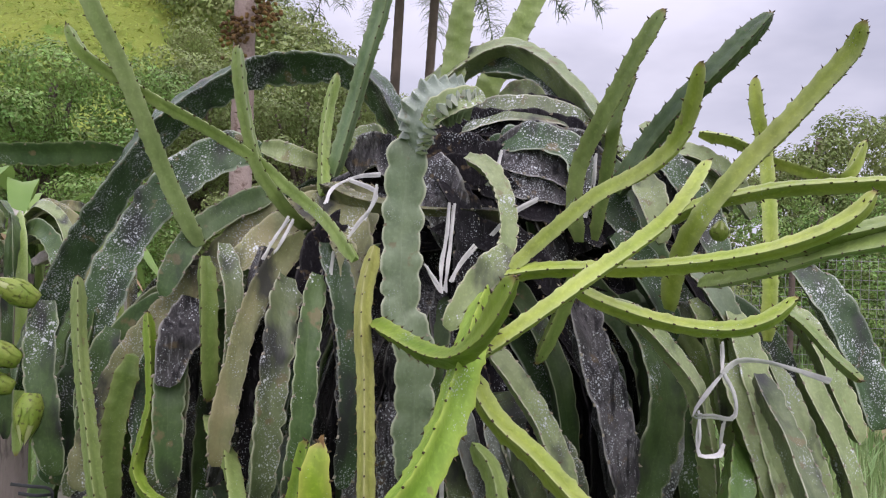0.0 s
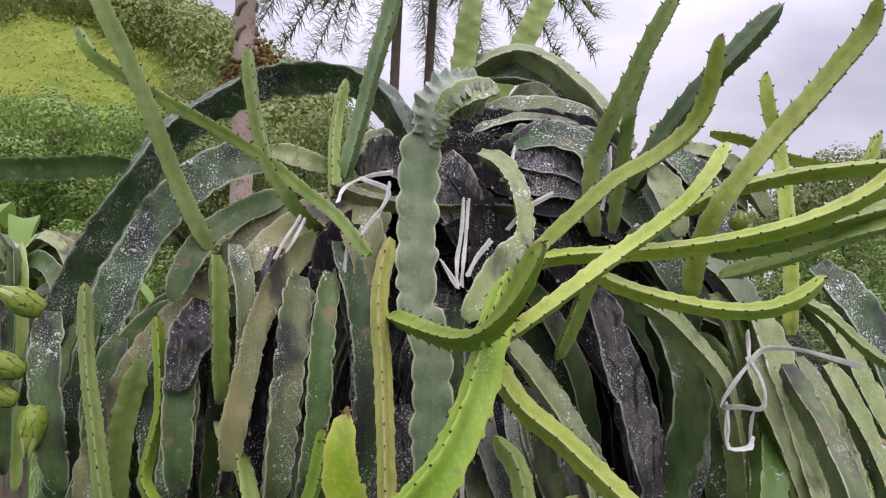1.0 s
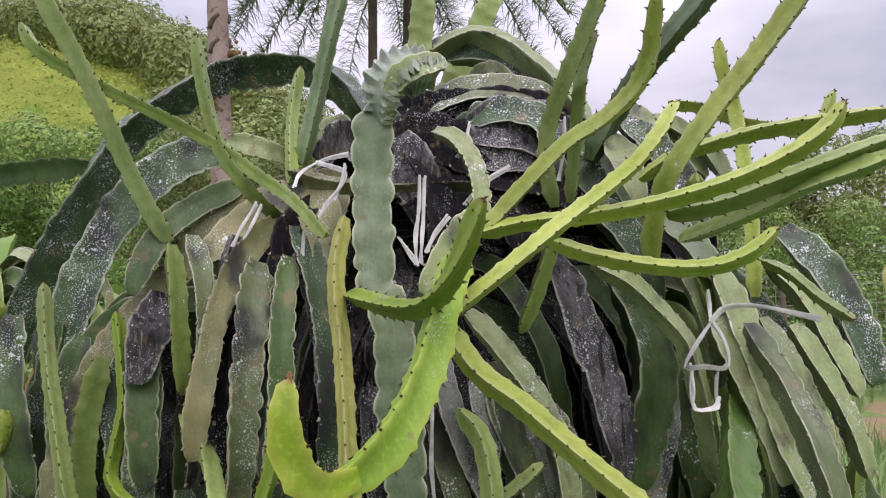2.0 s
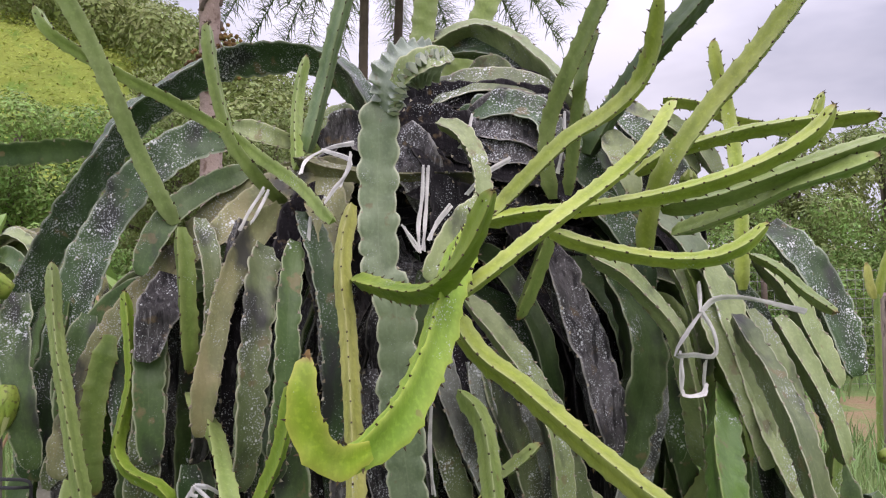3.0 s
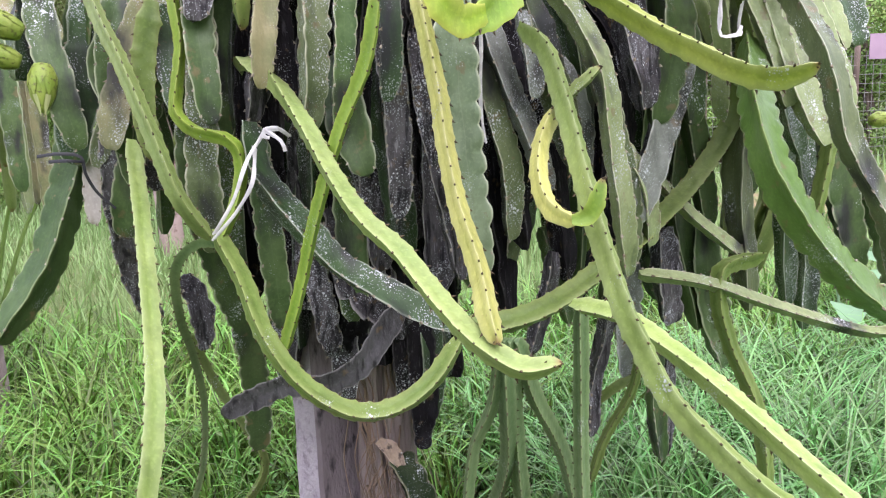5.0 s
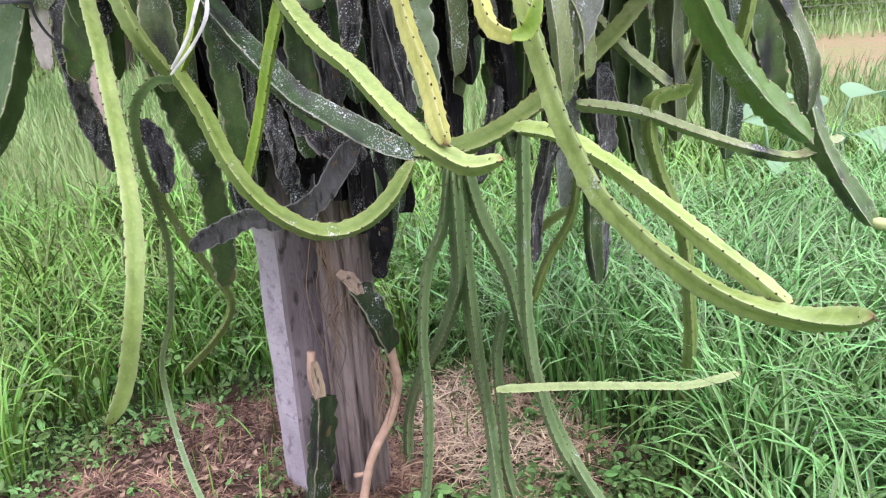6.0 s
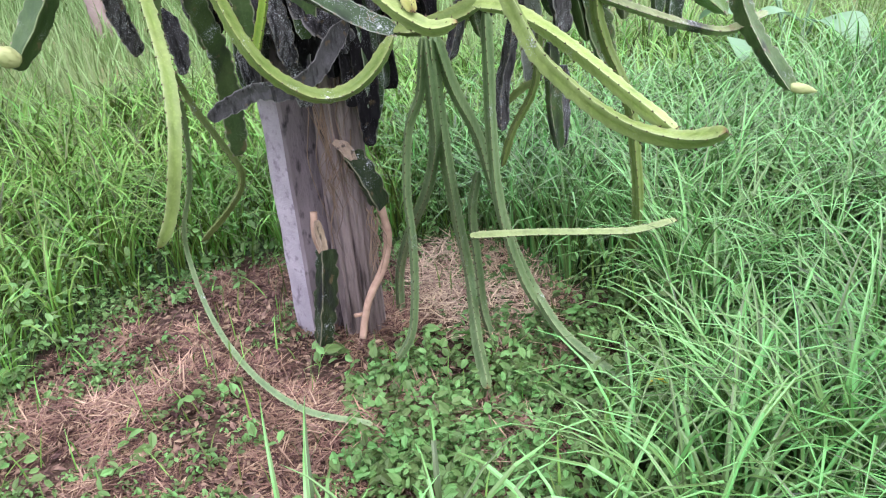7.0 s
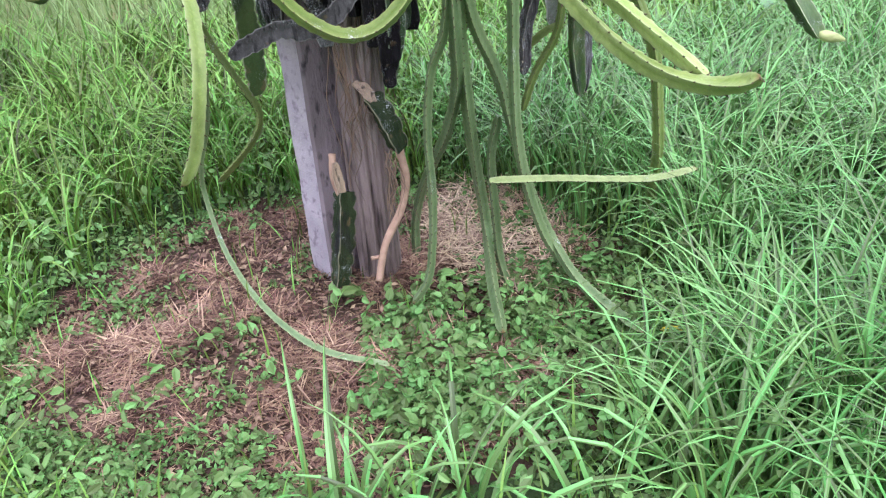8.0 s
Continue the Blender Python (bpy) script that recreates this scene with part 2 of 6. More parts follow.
FRESH_STRAW = plain("fresh_straw", (0.58, 0.45, 0.32), (0.38, 0.265, 0.175), 7.0, 0.9, 0.0, islands=0.5)
EARTH = plain("ground_soil", (0.04, 0.025, 0.017), (0.10, 0.062, 0.042), 5.0, 0.95, 0.8, 0.02)
TURF = plain("dark_turf", (0.03, 0.055, 0.018), (0.05, 0.08, 0.026), 4.0, 0.95, 0.8, 0.03)
FIELD = plain("grassy_field", (0.09, 0.15, 0.042), (0.16, 0.21, 0.07), 0.5, 0.95, 0.8, 0.05, third=(0.19, 0.17, 0.08))
HILL = plain("hill_grass", (0.19, 0.245, 0.045), (0.27, 0.31, 0.06), 0.12, 0.95, 0.8, 0.3, third=(0.15, 0.24, 0.04))
DRY_FIELD = plain("dry_bare_field", (0.25, 0.17, 0.105), (0.21, 0.19, 0.085), 1.2, 0.95, 0.8, 0.05, third=(0.17, 0.20, 0.07))
CONCRETE = plain("weathered_concrete", (0.48, 0.43, 0.46), (0.36, 0.32, 0.35), 9.0, 0.9, 0.8, 0.006, third=(0.26, 0.22, 0.25))
# mould stains, plus the dimmer light on that side put into the colour
STAINED_SHADED = plain("mould_and_shade_concrete", (0.28, 0.235, 0.25), (0.14, 0.115, 0.12), 9.0, 0.9, 0.8, 0.006, third=(0.05, 0.043, 0.047), stretch=0.4)
WOOD = plain("weathered_wood", (0.33, 0.265, 0.248), (0.14, 0.108, 0.10), 7.0, 0.85, 1.0, 0.012, third=(0.055, 0.042, 0.04), stretch=0.16)
ROOT = plain("dry_root", (0.27, 0.185, 0.13), (0.16, 0.115, 0.085), 20.0, 0.85, 0.5, 0.002)
ROOT_PALE = plain("bare_root", (0.46, 0.31, 0.225), (0.30, 0.195, 0.14), 30.0, 0.85, 0.6, 0.003)
THORN = plain("brown_spine", (0.05, 0.035, 0.022), (0.09, 0.06, 0.03), 40.0, 0.7, 0.0)
TIE = plain("white_plastic_tie", (0.72, 0.70, 0.70), (0.46, 0.45, 0.46), 40.0, 0.5, 0.3, 0.001)
AREOLE = plain("grey_areole_wool", (0.34, 0.31, 0.25), (0.16, 0.13, 0.09), 60.0, 0.9, 0.0)
BLACK_TIE = plain("black_cord", (0.02, 0.02, 0.025), (0.035, 0.035, 0.04), 40.0, 0.5, 0.2, 0.001)
BUD = plain("bud_green", (0.17, 0.25, 0.035), (0.25, 0.30, 0.06), 30.0, 0.5, 0.3, 0.002, third=(0.10, 0.10, 0.03))
BUD_PALE = plain("bud_pale", (0.42, 0.45, 0.20), (0.34, 0.38, 0.16), 30.0, 0.5, 0.3, 0.002)
BUD_YELLOW = plain("bud_yellow", (0.62, 0.50, 0.05), (0.45, 0.42, 0.06), 60.0, 0.5, 0.3, 0.002, third=(0.16, 0.10, 0.03))
SCAB = plain("withered_brown", (0.10, 0.05, 0.03), (0.05, 0.03, 0.02), 60.0, 0.8, 0.3, 0.002)
TRUNK = plain("palm_trunk", (0.42, 0.32, 0.30), (0.30, 0.22, 0.20), 3.0, 0.9, 0.6, 0.02, third=(0.18, 0.12, 0.10))
BARK = plain("tree_bark", (0.16, 0.12, 0.10), (0.09, 0.07, 0.06), 3.0, 0.9, 0.6, 0.02)
LEAF_LIGHT = leafy("shrub_leaf", (0.145, 0.245, 0.065), (0.25, 0.355, 0.10), 0.8, islands=0.5)
LEAF_HILL = leafy("hill_grass_leaf", (0.23, 0.29, 0.045), (0.33, 0.37, 0.07), 0.15)
LEAF_DARK = leafy("forest_leaf", (0.18, 0.23, 0.075), (0.28, 0.32, 0.115), 0.3)
LEAF_PALM = leafy("palm_leaflet", (0.10, 0.16, 0.06), (0.17, 0.23, 0.09), 0.8)
LEAF_TARO = leafy("taro_leaf", (0.17, 0.30, 0.16), (0.23, 0.37, 0.21), 3.0)
LEAF_BROAD = leafy("broad_leaf", (0.16, 0.27, 0.06), (0.24, 0.34, 0.10), 2.0)
DRY = plain("dry_leaf", (0.36, 0.25, 0.15), (0.26, 0.17, 0.09), 6.0, 0.9, 0.3, 0.004, islands=0.3)
FRUIT = plain("palm_fruit", (0.20, 0.11, 0.035), (0.10, 0.06, 0.025), 8.0, 0.7, 0.0, islands=0.4)
WIRE = plain("galvanised_wire", (0.30, 0.30, 0.30), (0.20, 0.19, 0.18), 6.0, 0.5, 0.0)
SIGN = plain("lilac_panel", (0.40, 0.28, 0.38), (0.34, 0.24, 0.33), 3.0, 0.7, 0.0)

# ---- helpers for shapes ----
def part(name, mesh_or_bm, material, parent=None, label=""):
    data = mesh_or_bm
    if isinstance(mesh_or_bm, bmesh.types.BMesh):
        data = bpy.data.meshes.new(name)
        mesh_or_bm.to_mesh(data)
        mesh_or_bm.free()
    if material and not data.materials:
        data.materials.append(material)
    ob = new(name, data)
    if parent:
        ob.parent = parent
    return tagged(ob, label)


def mesh_of(name, verts, faces, smooth=True):
    me = bpy.data.meshes.new(name)
    me.from_pydata([tuple(v) for v in verts] if not isinstance(verts, np.ndarray) else verts.tolist(), [], faces if not isinstance(faces, np.ndarray) else faces.tolist())
    if smooth:
        me.polygons.foreach_set("use_smooth", [True] * len(me.polygons))
    me.update()
    return me


def spline(points, step):
    """Points along a smooth curve through the given points, about step apart."""
    p = [Vector(q) for q in points]
    p = [p[0] * 2 - p[1]] + p + [p[-1] * 2 - p[-2]]
    out = []
    for i in range(1, len(p) - 2):
        n = max(2, int((p[i + 1] - p[i]).length / step))
        for k in range(n):
            u = k / n
            out.append(0.5 * (2 * p[i] + (p[i + 1] - p[i - 1]) * u + (2 * p[i - 1] - 5 * p[i] + 4 * p[i + 1] - p[i + 2]) * u * u + (3 * p[i] - p[i - 1] - 3 * p[i + 1] + p[i + 2]) * u ** 3))
    out.append(p[-2].copy())
    return out


def tube(name, points, radius, sides=8, step=0.02, end=None, flat=1.0, lumps=0.0):
    """A round or flattened tube along a curve; the radius runs to end."""
    path = spline(points, step)
    verts, faces, n = [], [], len(path)
    side = None
    for i, c in enumerate(path):
        d = (path[min(i + 1, n - 1)] - path[max(i - 1, 0)]).normalized()
        if side is None:
            side = d.cross(Vector((0.3, -1, 0.2))).normalized()
        side = (side - d * side.dot(d)).normalized()
        up = d.cross(side)
        r = radius + ((end if end is not None else radius) - radius) * i / (n - 1)
        for k in range(sides):
            a = 2 * math.pi * k / sides
            q = r * (1 + lumps * noise.noise((c * 14) + Vector((math.cos(a) * 2, math.sin(a) * 2, 0))))
            verts.append(c + side * (math.cos(a) * q) + up * (math.sin(a) * q * flat))
    for i in range(n - 1):
        for k in range(sides):
            j = (k + 1) % sides
            faces.append((i * sides + k, i * sides + j, (i + 1) * sides + j, (i + 1) * sides + k))
    faces.append(tuple(range(sides - 1, -1, -1)))
    faces.append(tuple((n - 1) * sides + k for k in range(sides)))
    return mesh_of(name, verts, faces)


def blades(name, roots, heading, length, width, lean, droop, segs, fold=0.0):
    """Many grass blades in one mesh: each a tapered strip that rises and bends over, creased along its middle where asked."""
    n = len(roots)
    s = np.linspace(0, 1, segs + 1)
    out = np.stack([np.cos(heading), np.sin(heading), np.zeros(n)], 1)
    cross = np.stack([-np.sin(heading), np.cos(heading), np.zeros(n)], 1)
    ang = lean[:, None] + droop[:, None] * s[None, :] ** 1.8
    dl = length[:, None] / segs
    hx = np.concatenate([np.zeros((n, 1)), np.cumsum(np.sin(ang[:, :-1]) * dl, 1)], 1)
    hz = np.concatenate([np.zeros((n, 1)), np.cumsum(np.cos(ang[:, :-1]) * dl, 1)], 1)
    mid = roots[:, None, :] + out[:, None, :] * hx[:, :, None]
    mid[:, :, 2] += hz
    w = width[:, None] * np.clip(1.0 - s[None, :] ** 2.2, 0.04, 1) * 0.5
    a = mid + cross[:, None, :] * w[:, :, None]
    b = mid - cross[:, None, :] * w[:, :, None]
    if fold:
        inward = np.stack([np.cos(ang), -np.sin(ang)], -1)
        deep = (w * fold)[:, :, None]
        c = mid + (out[:, None, :] * inward[:, :, :1] + np.array([0, 0, 1.0]) * inward[:, :, 1:]) * deep
        verts = np.stack([a, c, b], 2).reshape(-1, 3)
        base = (np.arange(n) * (segs + 1) * 3)[:, None] + (np.arange(segs) * 3)[None, :]
        faces = np.concatenate([np.stack([base + k, base + k + 1, base + k + 4, base + k + 3], -1).reshape(-1, 4) for k in (0, 1)], 0)
        me = mesh_of(name, verts, faces)
        me.set_sharp_from_angle(angle=radians(20))
        return me
    verts = np.stack([a, b], 2).reshape(-1, 3)
    base = (np.arange(n) * (segs + 1) * 2)[:, None] + (np.arange(segs) * 2)[None, :]
    faces = np.stack([base, base + 1, base + 3, base + 2], -1).reshape(-1, 4)
    return mesh_of(name, verts, faces)


def leaves(name, centre, normal, size, ratio=0.5, rng=None):
    """Many small leaves: each a bent, pointed four-corner blade."""
    n = len(centre)
    nrm = normal / np.linalg.norm(normal, axis=1)[:, None]
    r = rng.normal(size=(n, 3))
    a = np.cross(nrm, r)
    a /= np.linalg.norm(a, axis=1)[:, None]
    b = np.cross(nrm, a)
    s = size[:, None]
    v = np.stack([centre - a * s, centre + b * s * ratio + nrm * s * 0.12, centre + a * s, centre - b * s * ratio + nrm * s * 0.12], 1).reshape(-1, 3)
    f = np.arange(n * 4).reshape(-1, 4)
    return mesh_of(name, v, f, False)


def oval_leaves(name, centre, normal, size, ratio, rng):
    """Oval leaves folded along the midrib, six corners each."""
    n = len(centre)
    nrm = normal / np.linalg.norm(normal, axis=1)[:, None]
    a = np.cross(nrm, rng.normal(size=(n, 3)))
    a /= np.linalg.norm(a, axis=1)[:, None]
    b = np.cross(nrm, a)
    s = size[:, None]
    up = nrm * s * 0.16
    v = np.stack([centre - a * s, centre - a * s * 0.45 + b * s * ratio + up, centre + a * s * 0.35 + b * s * ratio * 0.85 + up, centre + a * s - up,
                  centre + a * s * 0.35 - b * s * ratio * 0.85 + up, centre - a * s * 0.45 - b * s * ratio + up], 1).reshape(-1, 3)
    k = (np.arange(n) * 6)[:, None]
    f = np.concatenate([k + np.array([0, 1, 2, 3]), k + np.array([0, 3, 4, 5])], 0)
    return mesh_of(name, v, f, False)


rng = np.random.default_rng(5)


def land(x, y):
    """Height of the ground."""
    z = 0.012 * math.sin(3.1 * x + 1.0) * math.cos(2.3 * y) + 0.02 * math.exp(-((x + 0.1) ** 2 / 0.5 + (y - 1.4) ** 2 / 0.4))
    far = max(0.0, y - 24.0)
    rise = 1 - math.exp(-(far / 26.0) ** 1.6)
    slope = 1 / (1 + math.exp((x + 15.0) / 5.5))
    ridge = 1 / (1 + math.exp((x + 1.0) / 6.0))
    z += 15.0 * slope * rise + 13.0 * ridge * (1 / (1 + math.exp((50.0 - y) / 5.0)) - 0.005)
    z += 0.7 * slope * min(1.0, far / 10) * noise.noise(Vector((x * 0.12, y * 0.12, 0)))
    return z


# ---- ground: one sheet to the horizon ----
def axis(near, far_end, fine):
    out, v, step = [0.0], 0.0, fine
    while v < far_end:
        v += step
        out.append(v)
        if v > near:
            step *= 1.22
    return out


ax = axis(2.4, 900, 0.12)
xs = [-v for v in reversed(ax[1:])] + ax
ys = [1.2 - v for v in reversed(axis(2.0, 300, 0.15)[1:])] + [1.2 + v for v in axis(3.2, 900, 0.12)]
verts = [(x, y, land(x, y)) for y in ys for x in xs]
nx = len(xs)
faces = [(j * nx + i, j * nx + i + 1, (j + 1) * nx + i + 1, (j + 1) * nx + i) for j in range(len(ys) - 1) for i in range(nx - 1)]
ground_mesh = mesh_of("ground", verts, faces)
for mat in (EARTH, FIELD, HILL, TURF, DRY_FIELD):
    ground_mesh.materials.append(mat)
for poly in ground_mesh.polygons:
    c = poly.center
    near = ((c.x + 0.30) / 0.86) ** 2 + ((c.y - 1.28) / 0.76) ** 2 < 1
    turf = ((c.x - 0.2) / 2.9) ** 2 + ((c.y - 1.5) / 2.4) ** 2 < 1 + 0.5 * noise.noise(Vector((c.x * 1.3, c.y * 1.3, 0)))
    bare = ((c.x - 6.6) / 3.2) ** 2 + ((c.y - 7.6) / 1.9) ** 2 < 1
    poly.material_index = 4 if bare else 0 if near else 3 if turf else (2 if c.y > 24 and c.x < 6 else 1)
tagged(new("ground", ground_mesh), "grassy ground with bare mulched soil under the plant", "ground", kind="structure")


def from_bed(x, y):
    """1 on the rim of the mulched bed round the post, less inside it, more outside."""
    u, v = (x + 0.30) / 0.78, (y - 1.28) / (0.70 if y < 1.28 else 0.67)
    return u * u + v * v + 0.30 * noise.noise(Vector((x * 3, y * 3, 0.5)))


def in_bed(x, y):
    return from_bed(x, y) < 1.0


def scatter(n, x0, x1, y0, y1, keep):
    p = np.stack([rng.uniform(x0, x1, n), rng.uniform(y0, y1, n)], 1)
    p = np.array([q for q in p if keep(q[0], q[1])])
    return np.array([(q[0], q[1], land(q[0], q[1])) for q in p])


def grow(name, label, roots, lmin, lmax, wmin, wmax, mat, segs=5, lean=0.35, droop=1.5, heading=None, fold=0.0, slow=0.3):
    n = len(roots)
    size = np.array([0.6 + 0.5 * noise.noise(Vector((r[0] * 1.7, r[1] * 1.7, 3.0))) for r in roots])
    if heading is None:
        heading = rng.uniform(0, 2 * math.pi, n)
    me = blades(name, roots, heading, rng.uniform(lmin, lmax, n) * (0.75 + 0.5 * size), rng.uniform(wmin, wmax, n), np.abs(rng.normal(0.12, lean, n)), rng.uniform(slow, droop, n), segs, fold)
    me.materials.append(mat)
    return tagged(new(name, me), label, "grass", kind="stuff")


def clumps(name, label, spots_xy, count, lmin, lmax, wmin, wmax, mat, spread=0.026, droop=3.4, lean=0.16):
    """Grass in tufts whose blades lean outwards from the tuft's middle."""
    n = len(spots_xy) * count
    off = rng.normal(0, spread, (n, 2))
    roots = np.repeat(spots_xy, count, 0) + np.concatenate([off, np.zeros((n, 1))], 1)
    heading = np.arctan2(off[:, 1], off[:, 0]) + rng.normal(0, 0.7, n)
    return grow(name, label, roots, lmin, lmax, wmin, wmax, mat, 7, lean, droop, heading, 0.3, 1.3)


PATH_CLEAR = lambda x, y: not (abs(x + 0.1) < 0.36 and y < 0.15)
weedy = lambda x, y: x < -0.45 and y < 1.30
tall = lambda x, y: from_bed(x, y) > (1.55 if x > 0.0 and y < 1.3 else 1.12) and PATH_CLEAR(x, y) and not (x < 0.3 and y < 0.62)
clumps("tall_grass", "tall grass with bluish arching blades", scatter(800, 0.1, 2.5, 0.1, 2.6, tall), 13, 0.30, 0.60, 0.0065, 0.0135, GRASS_BLUE)
clumps("tall_grass", "tall arching green grass round the mulched bed", scatter(420, -1.9, 0.1, 0.2, 2.6, lambda x, y: tall(x, y) and not weedy(x, y)), 11, 0.20, 0.46, 0.007, 0.014, GRASS)
clumps("tall_grass", "tall yellow-green grass behind the plant", scatter(620, -2.2, 2.8, 2.3, 3.9, lambda x, y: True), 11, 0.22, 0.5, 0.009, 0.018, GRASS)
clumps("tall_grass", "scattered grass tufts among low weeds", scatter(60, -1.5, -0.5, 0.2, 1.3, tall), 8, 0.16, 0.36, 0.007, 0.013, GRASS)
clumps("broad_grass", "wide arching grass blades at the bed's front edge", scatter(17, -0.42, 0.50, 0.36, 0.58, lambda x, y: True), 6, 0.24, 0.46, 0.009, 0.019, GRASS_BLUE, 0.02, 3.2, 0.25)
grow("short_grass", "short green undergrowth grass on the ground", scatter(9500, -2.4, 3.0, -0.1, 3.8, lambda x, y: from_bed(x, y) > 1.05), 0.06, 0.24, 0.004, 0.009, GRASS, 4)
grow("sprouting_grass", "thin grass blades sprouting from the mulch", scatter(420, -1.1, 0.5, 0.55, 1.95, in_bed), 0.04, 0.13, 0.003, 0.006, GRASS, 4)
grow("lawn_grass", "short green grass of the surrounding lawn", scatter(15000, -4.5, 5.0, -4.5, 4.2, lambda x, y: y < 0.0 or abs(x - 0.3) > 2.3), 0.06, 0.16, 0.006, 0.012, GRASS, 3)
grow("meadow_grass", "light green meadow grass behind the plant", scatter(17000, -5.0, 7.0, 3.6, 9.5, lambda x, y: ((x - 6.6) / 3.2) ** 2 + ((y - 7.6) / 1.9) ** 2 > 0.9 + 0.5 * noise.noise(Vector((x, y, 0)))), 0.15, 0.4, 0.008, 0.016, GRASS_FAR, 3)
grow("field_grass", "pale grass of the far field", scatter(9000, -9.0, 12.0, 9.0, 22.0, lambda x, y: True), 0.15, 0.4, 0.02, 0.035, GRASS_FAR, 2)

# straw mulch: bent dry stalks lying in heaps on the soil
heaped = lambda q: noise.noise(Vector((q[0] * 4.5, q[1] * 4.5, 8.0))) + 0.35 * noise.noise(Vector((q[0] * 13, q[1] * 13, 2.0)))


def mulch(name, label, n, low, lift, mat, long):
    bed = scatter(n, -1.25, 0.65, 0.5, 2.1, in_bed)
    heap = np.array([heaped(q) for q in bed])
    keep = heap > low - rng.uniform(0, 1, len(bed)) ** 3 * 0.5
    bed, heap = bed[keep], heap[keep]
    bed[:, 2] += 0.004 + np.clip(heap, 0, 1) * lift * rng.uniform(0.3, 1, len(bed))
    k = len(bed)
    comb = np.array([3.0 * noise.noise(Vector((q[0] * 6, q[1] * 6, 4.0))) for q in bed])
    me = blades(name, bed, comb + rng.normal(0, 1.6, k) + math.pi * rng.integers(0, 2, k), rng.uniform(0.02, long, k), rng.uniform(0.0012, 0.0042, k), rng.uniform(1.2, 1.62, k), rng.uniform(-0.1, 0.6, k), 3)
    me.materials.append(mat)
    return tagged(new(name, me), label, "mulch", kind="stuff")


mulch("straw_mulch", "reddish brown dry straw mulch on the soil", 60000, 0.06, 0.07, STRAW, 0.085)
mulch("pale_straw", "pale dry straw lying in heaps on the mulch", 20000, 0.34, 0.075, PALE_STRAW, 0.11)

crumbs = scatter(18000, -1.25, 0.7, 0.45, 2.1, in_bed)
crumbs[:, 2] += rng.uniform(0.002, 0.022, len(crumbs))
litter = leaves("leaf_litter", crumbs, rng.normal(0, 0.5, (len(crumbs), 3)) + np.array([0, 0, 1.0]), rng.uniform(0.004, 0.016, len(crumbs)), 0.45, rng)
litter.materials.append(LITTER)
tagged(new("leaf_litter", litter), "brown crumbled leaf litter on the soil", "litter", kind="stuff")


def weeds(name, label, roots, smin, smax, hmin, hmax, mat, ratio=0.5):
    """Low broad-leaved weeds: thin stalks with several leaves held round each."""
    cen, nor, size, stalks = [], [], [], []
    for r in roots:
        h = rng.uniform(hmin, hmax)
        lean = rng.normal(0, 0.35, 2) * h
        grown = rng.uniform(0.7, 1.25)
        stalks.append((r[0], r[1], r[2]))
        for k in range(rng.integers(4, 10)):
            a = rng.uniform(0, 2 * math.pi)
            s = rng.uniform(smin, smax) * grown
            d = s * rng.uniform(0.7, 1.6)
            up = rng.uniform(0.3, 1)
            cen.append((r[0] + lean[0] * up + d * math.cos(a), r[1] + lean[1] * up + d * math.sin(a), r[2] + 0.003 + h * up))
            nor.append((0.6 * math.cos(a) + rng.normal(0, 0.35), 0.6 * math.sin(a) + rng.normal(0, 0.35), 0.9))
            size.append(s)
    me = oval_leaves(name, np.array(cen), np.array(nor), np.array(size), ratio, rng)
    me.materials.append(mat)
    return tagged(new(name, me), label, "weeds", kind="stuff")


patchy = lambda x, y, k: noise.noise(Vector((x * 4.2, y * 4.2, k)))
weeds("weeds", "small green broad-leaved weeds in the mulch", scatter(3000, -1.2, 0.6, 0.5, 2.0, lambda x, y: in_bed(x, y) and patchy(x, y, 1.7) > 0.05 - 0.35 * (y < 0.85) - 0.2 * (x > -0.1)), 0.004, 0.0105, 0.008, 0.045, WEED)
weeds("weeds_low", "carpet of small round-leaved weeds beside the mulch", scatter(5600, -1.6, -0.25, 0.2, 1.45, lambda x, y: from_bed(x, y) > 0.80 + 0.5 * patchy(x, y, 4.0)), 0.004, 0.011, 0.01, 0.06, WEED, 0.62)
weeds("weeds_outside", "small green broad-leaved weeds among the grass", scatter(3200, -2.0, 1.2, 0.2, 2.6, lambda x, y: from_bed(x, y) > 1.0), 0.007, 0.018, 0.03, 0.28, WEED)
weeds("weeds_at_post", "cluster of round-leaved green weeds at the post foot", scatter(330, -0.22, 0.46, 0.72, 1.32, lambda x, y: patchy(x, y, 7.0) > -0.05), 0.008, 0.018, 0.015, 0.06, WEED, 0.62)
weeds("weeds_cluster", "dense patch of round-leaved weeds before the posts", scatter(420, -0.28, 0.24, 0.70, 1.26, lambda x, y: ((x + 0.02) / 0.25) ** 2 + ((y - 0.98) / 0.27) ** 2 < 1.0 + 0.6 * patchy(x, y, 9.0)), 0.008, 0.018, 0.012, 0.06, WEED, 0.62)
weeds("weeds_rim", "low green weeds along the rim of the mulch", scatter(2600, -1.3, 0.5, 0.6, 2.1, lambda x, y: 0.72 + 0.5 * patchy(x, y, 12.0) < from_bed(x, y) < 1.3), 0.005, 0.013, 0.012, 0.09, WEED)
weeds("weeds_large", "larger oval-leaved green weeds in the mulch", scatter(34, -0.9, 0.5, 0.55, 1.3, lambda x, y: True), 0.014, 0.026, 0.02, 0.08, WEED)
weeds("weeds_edge", "leafy green weeds between mulch and grass", scatter(520, 0.1, 0.7, 0.42, 1.35, lambda x, y: True), 0.008, 0.017, 0.02, 0.12, WEED)

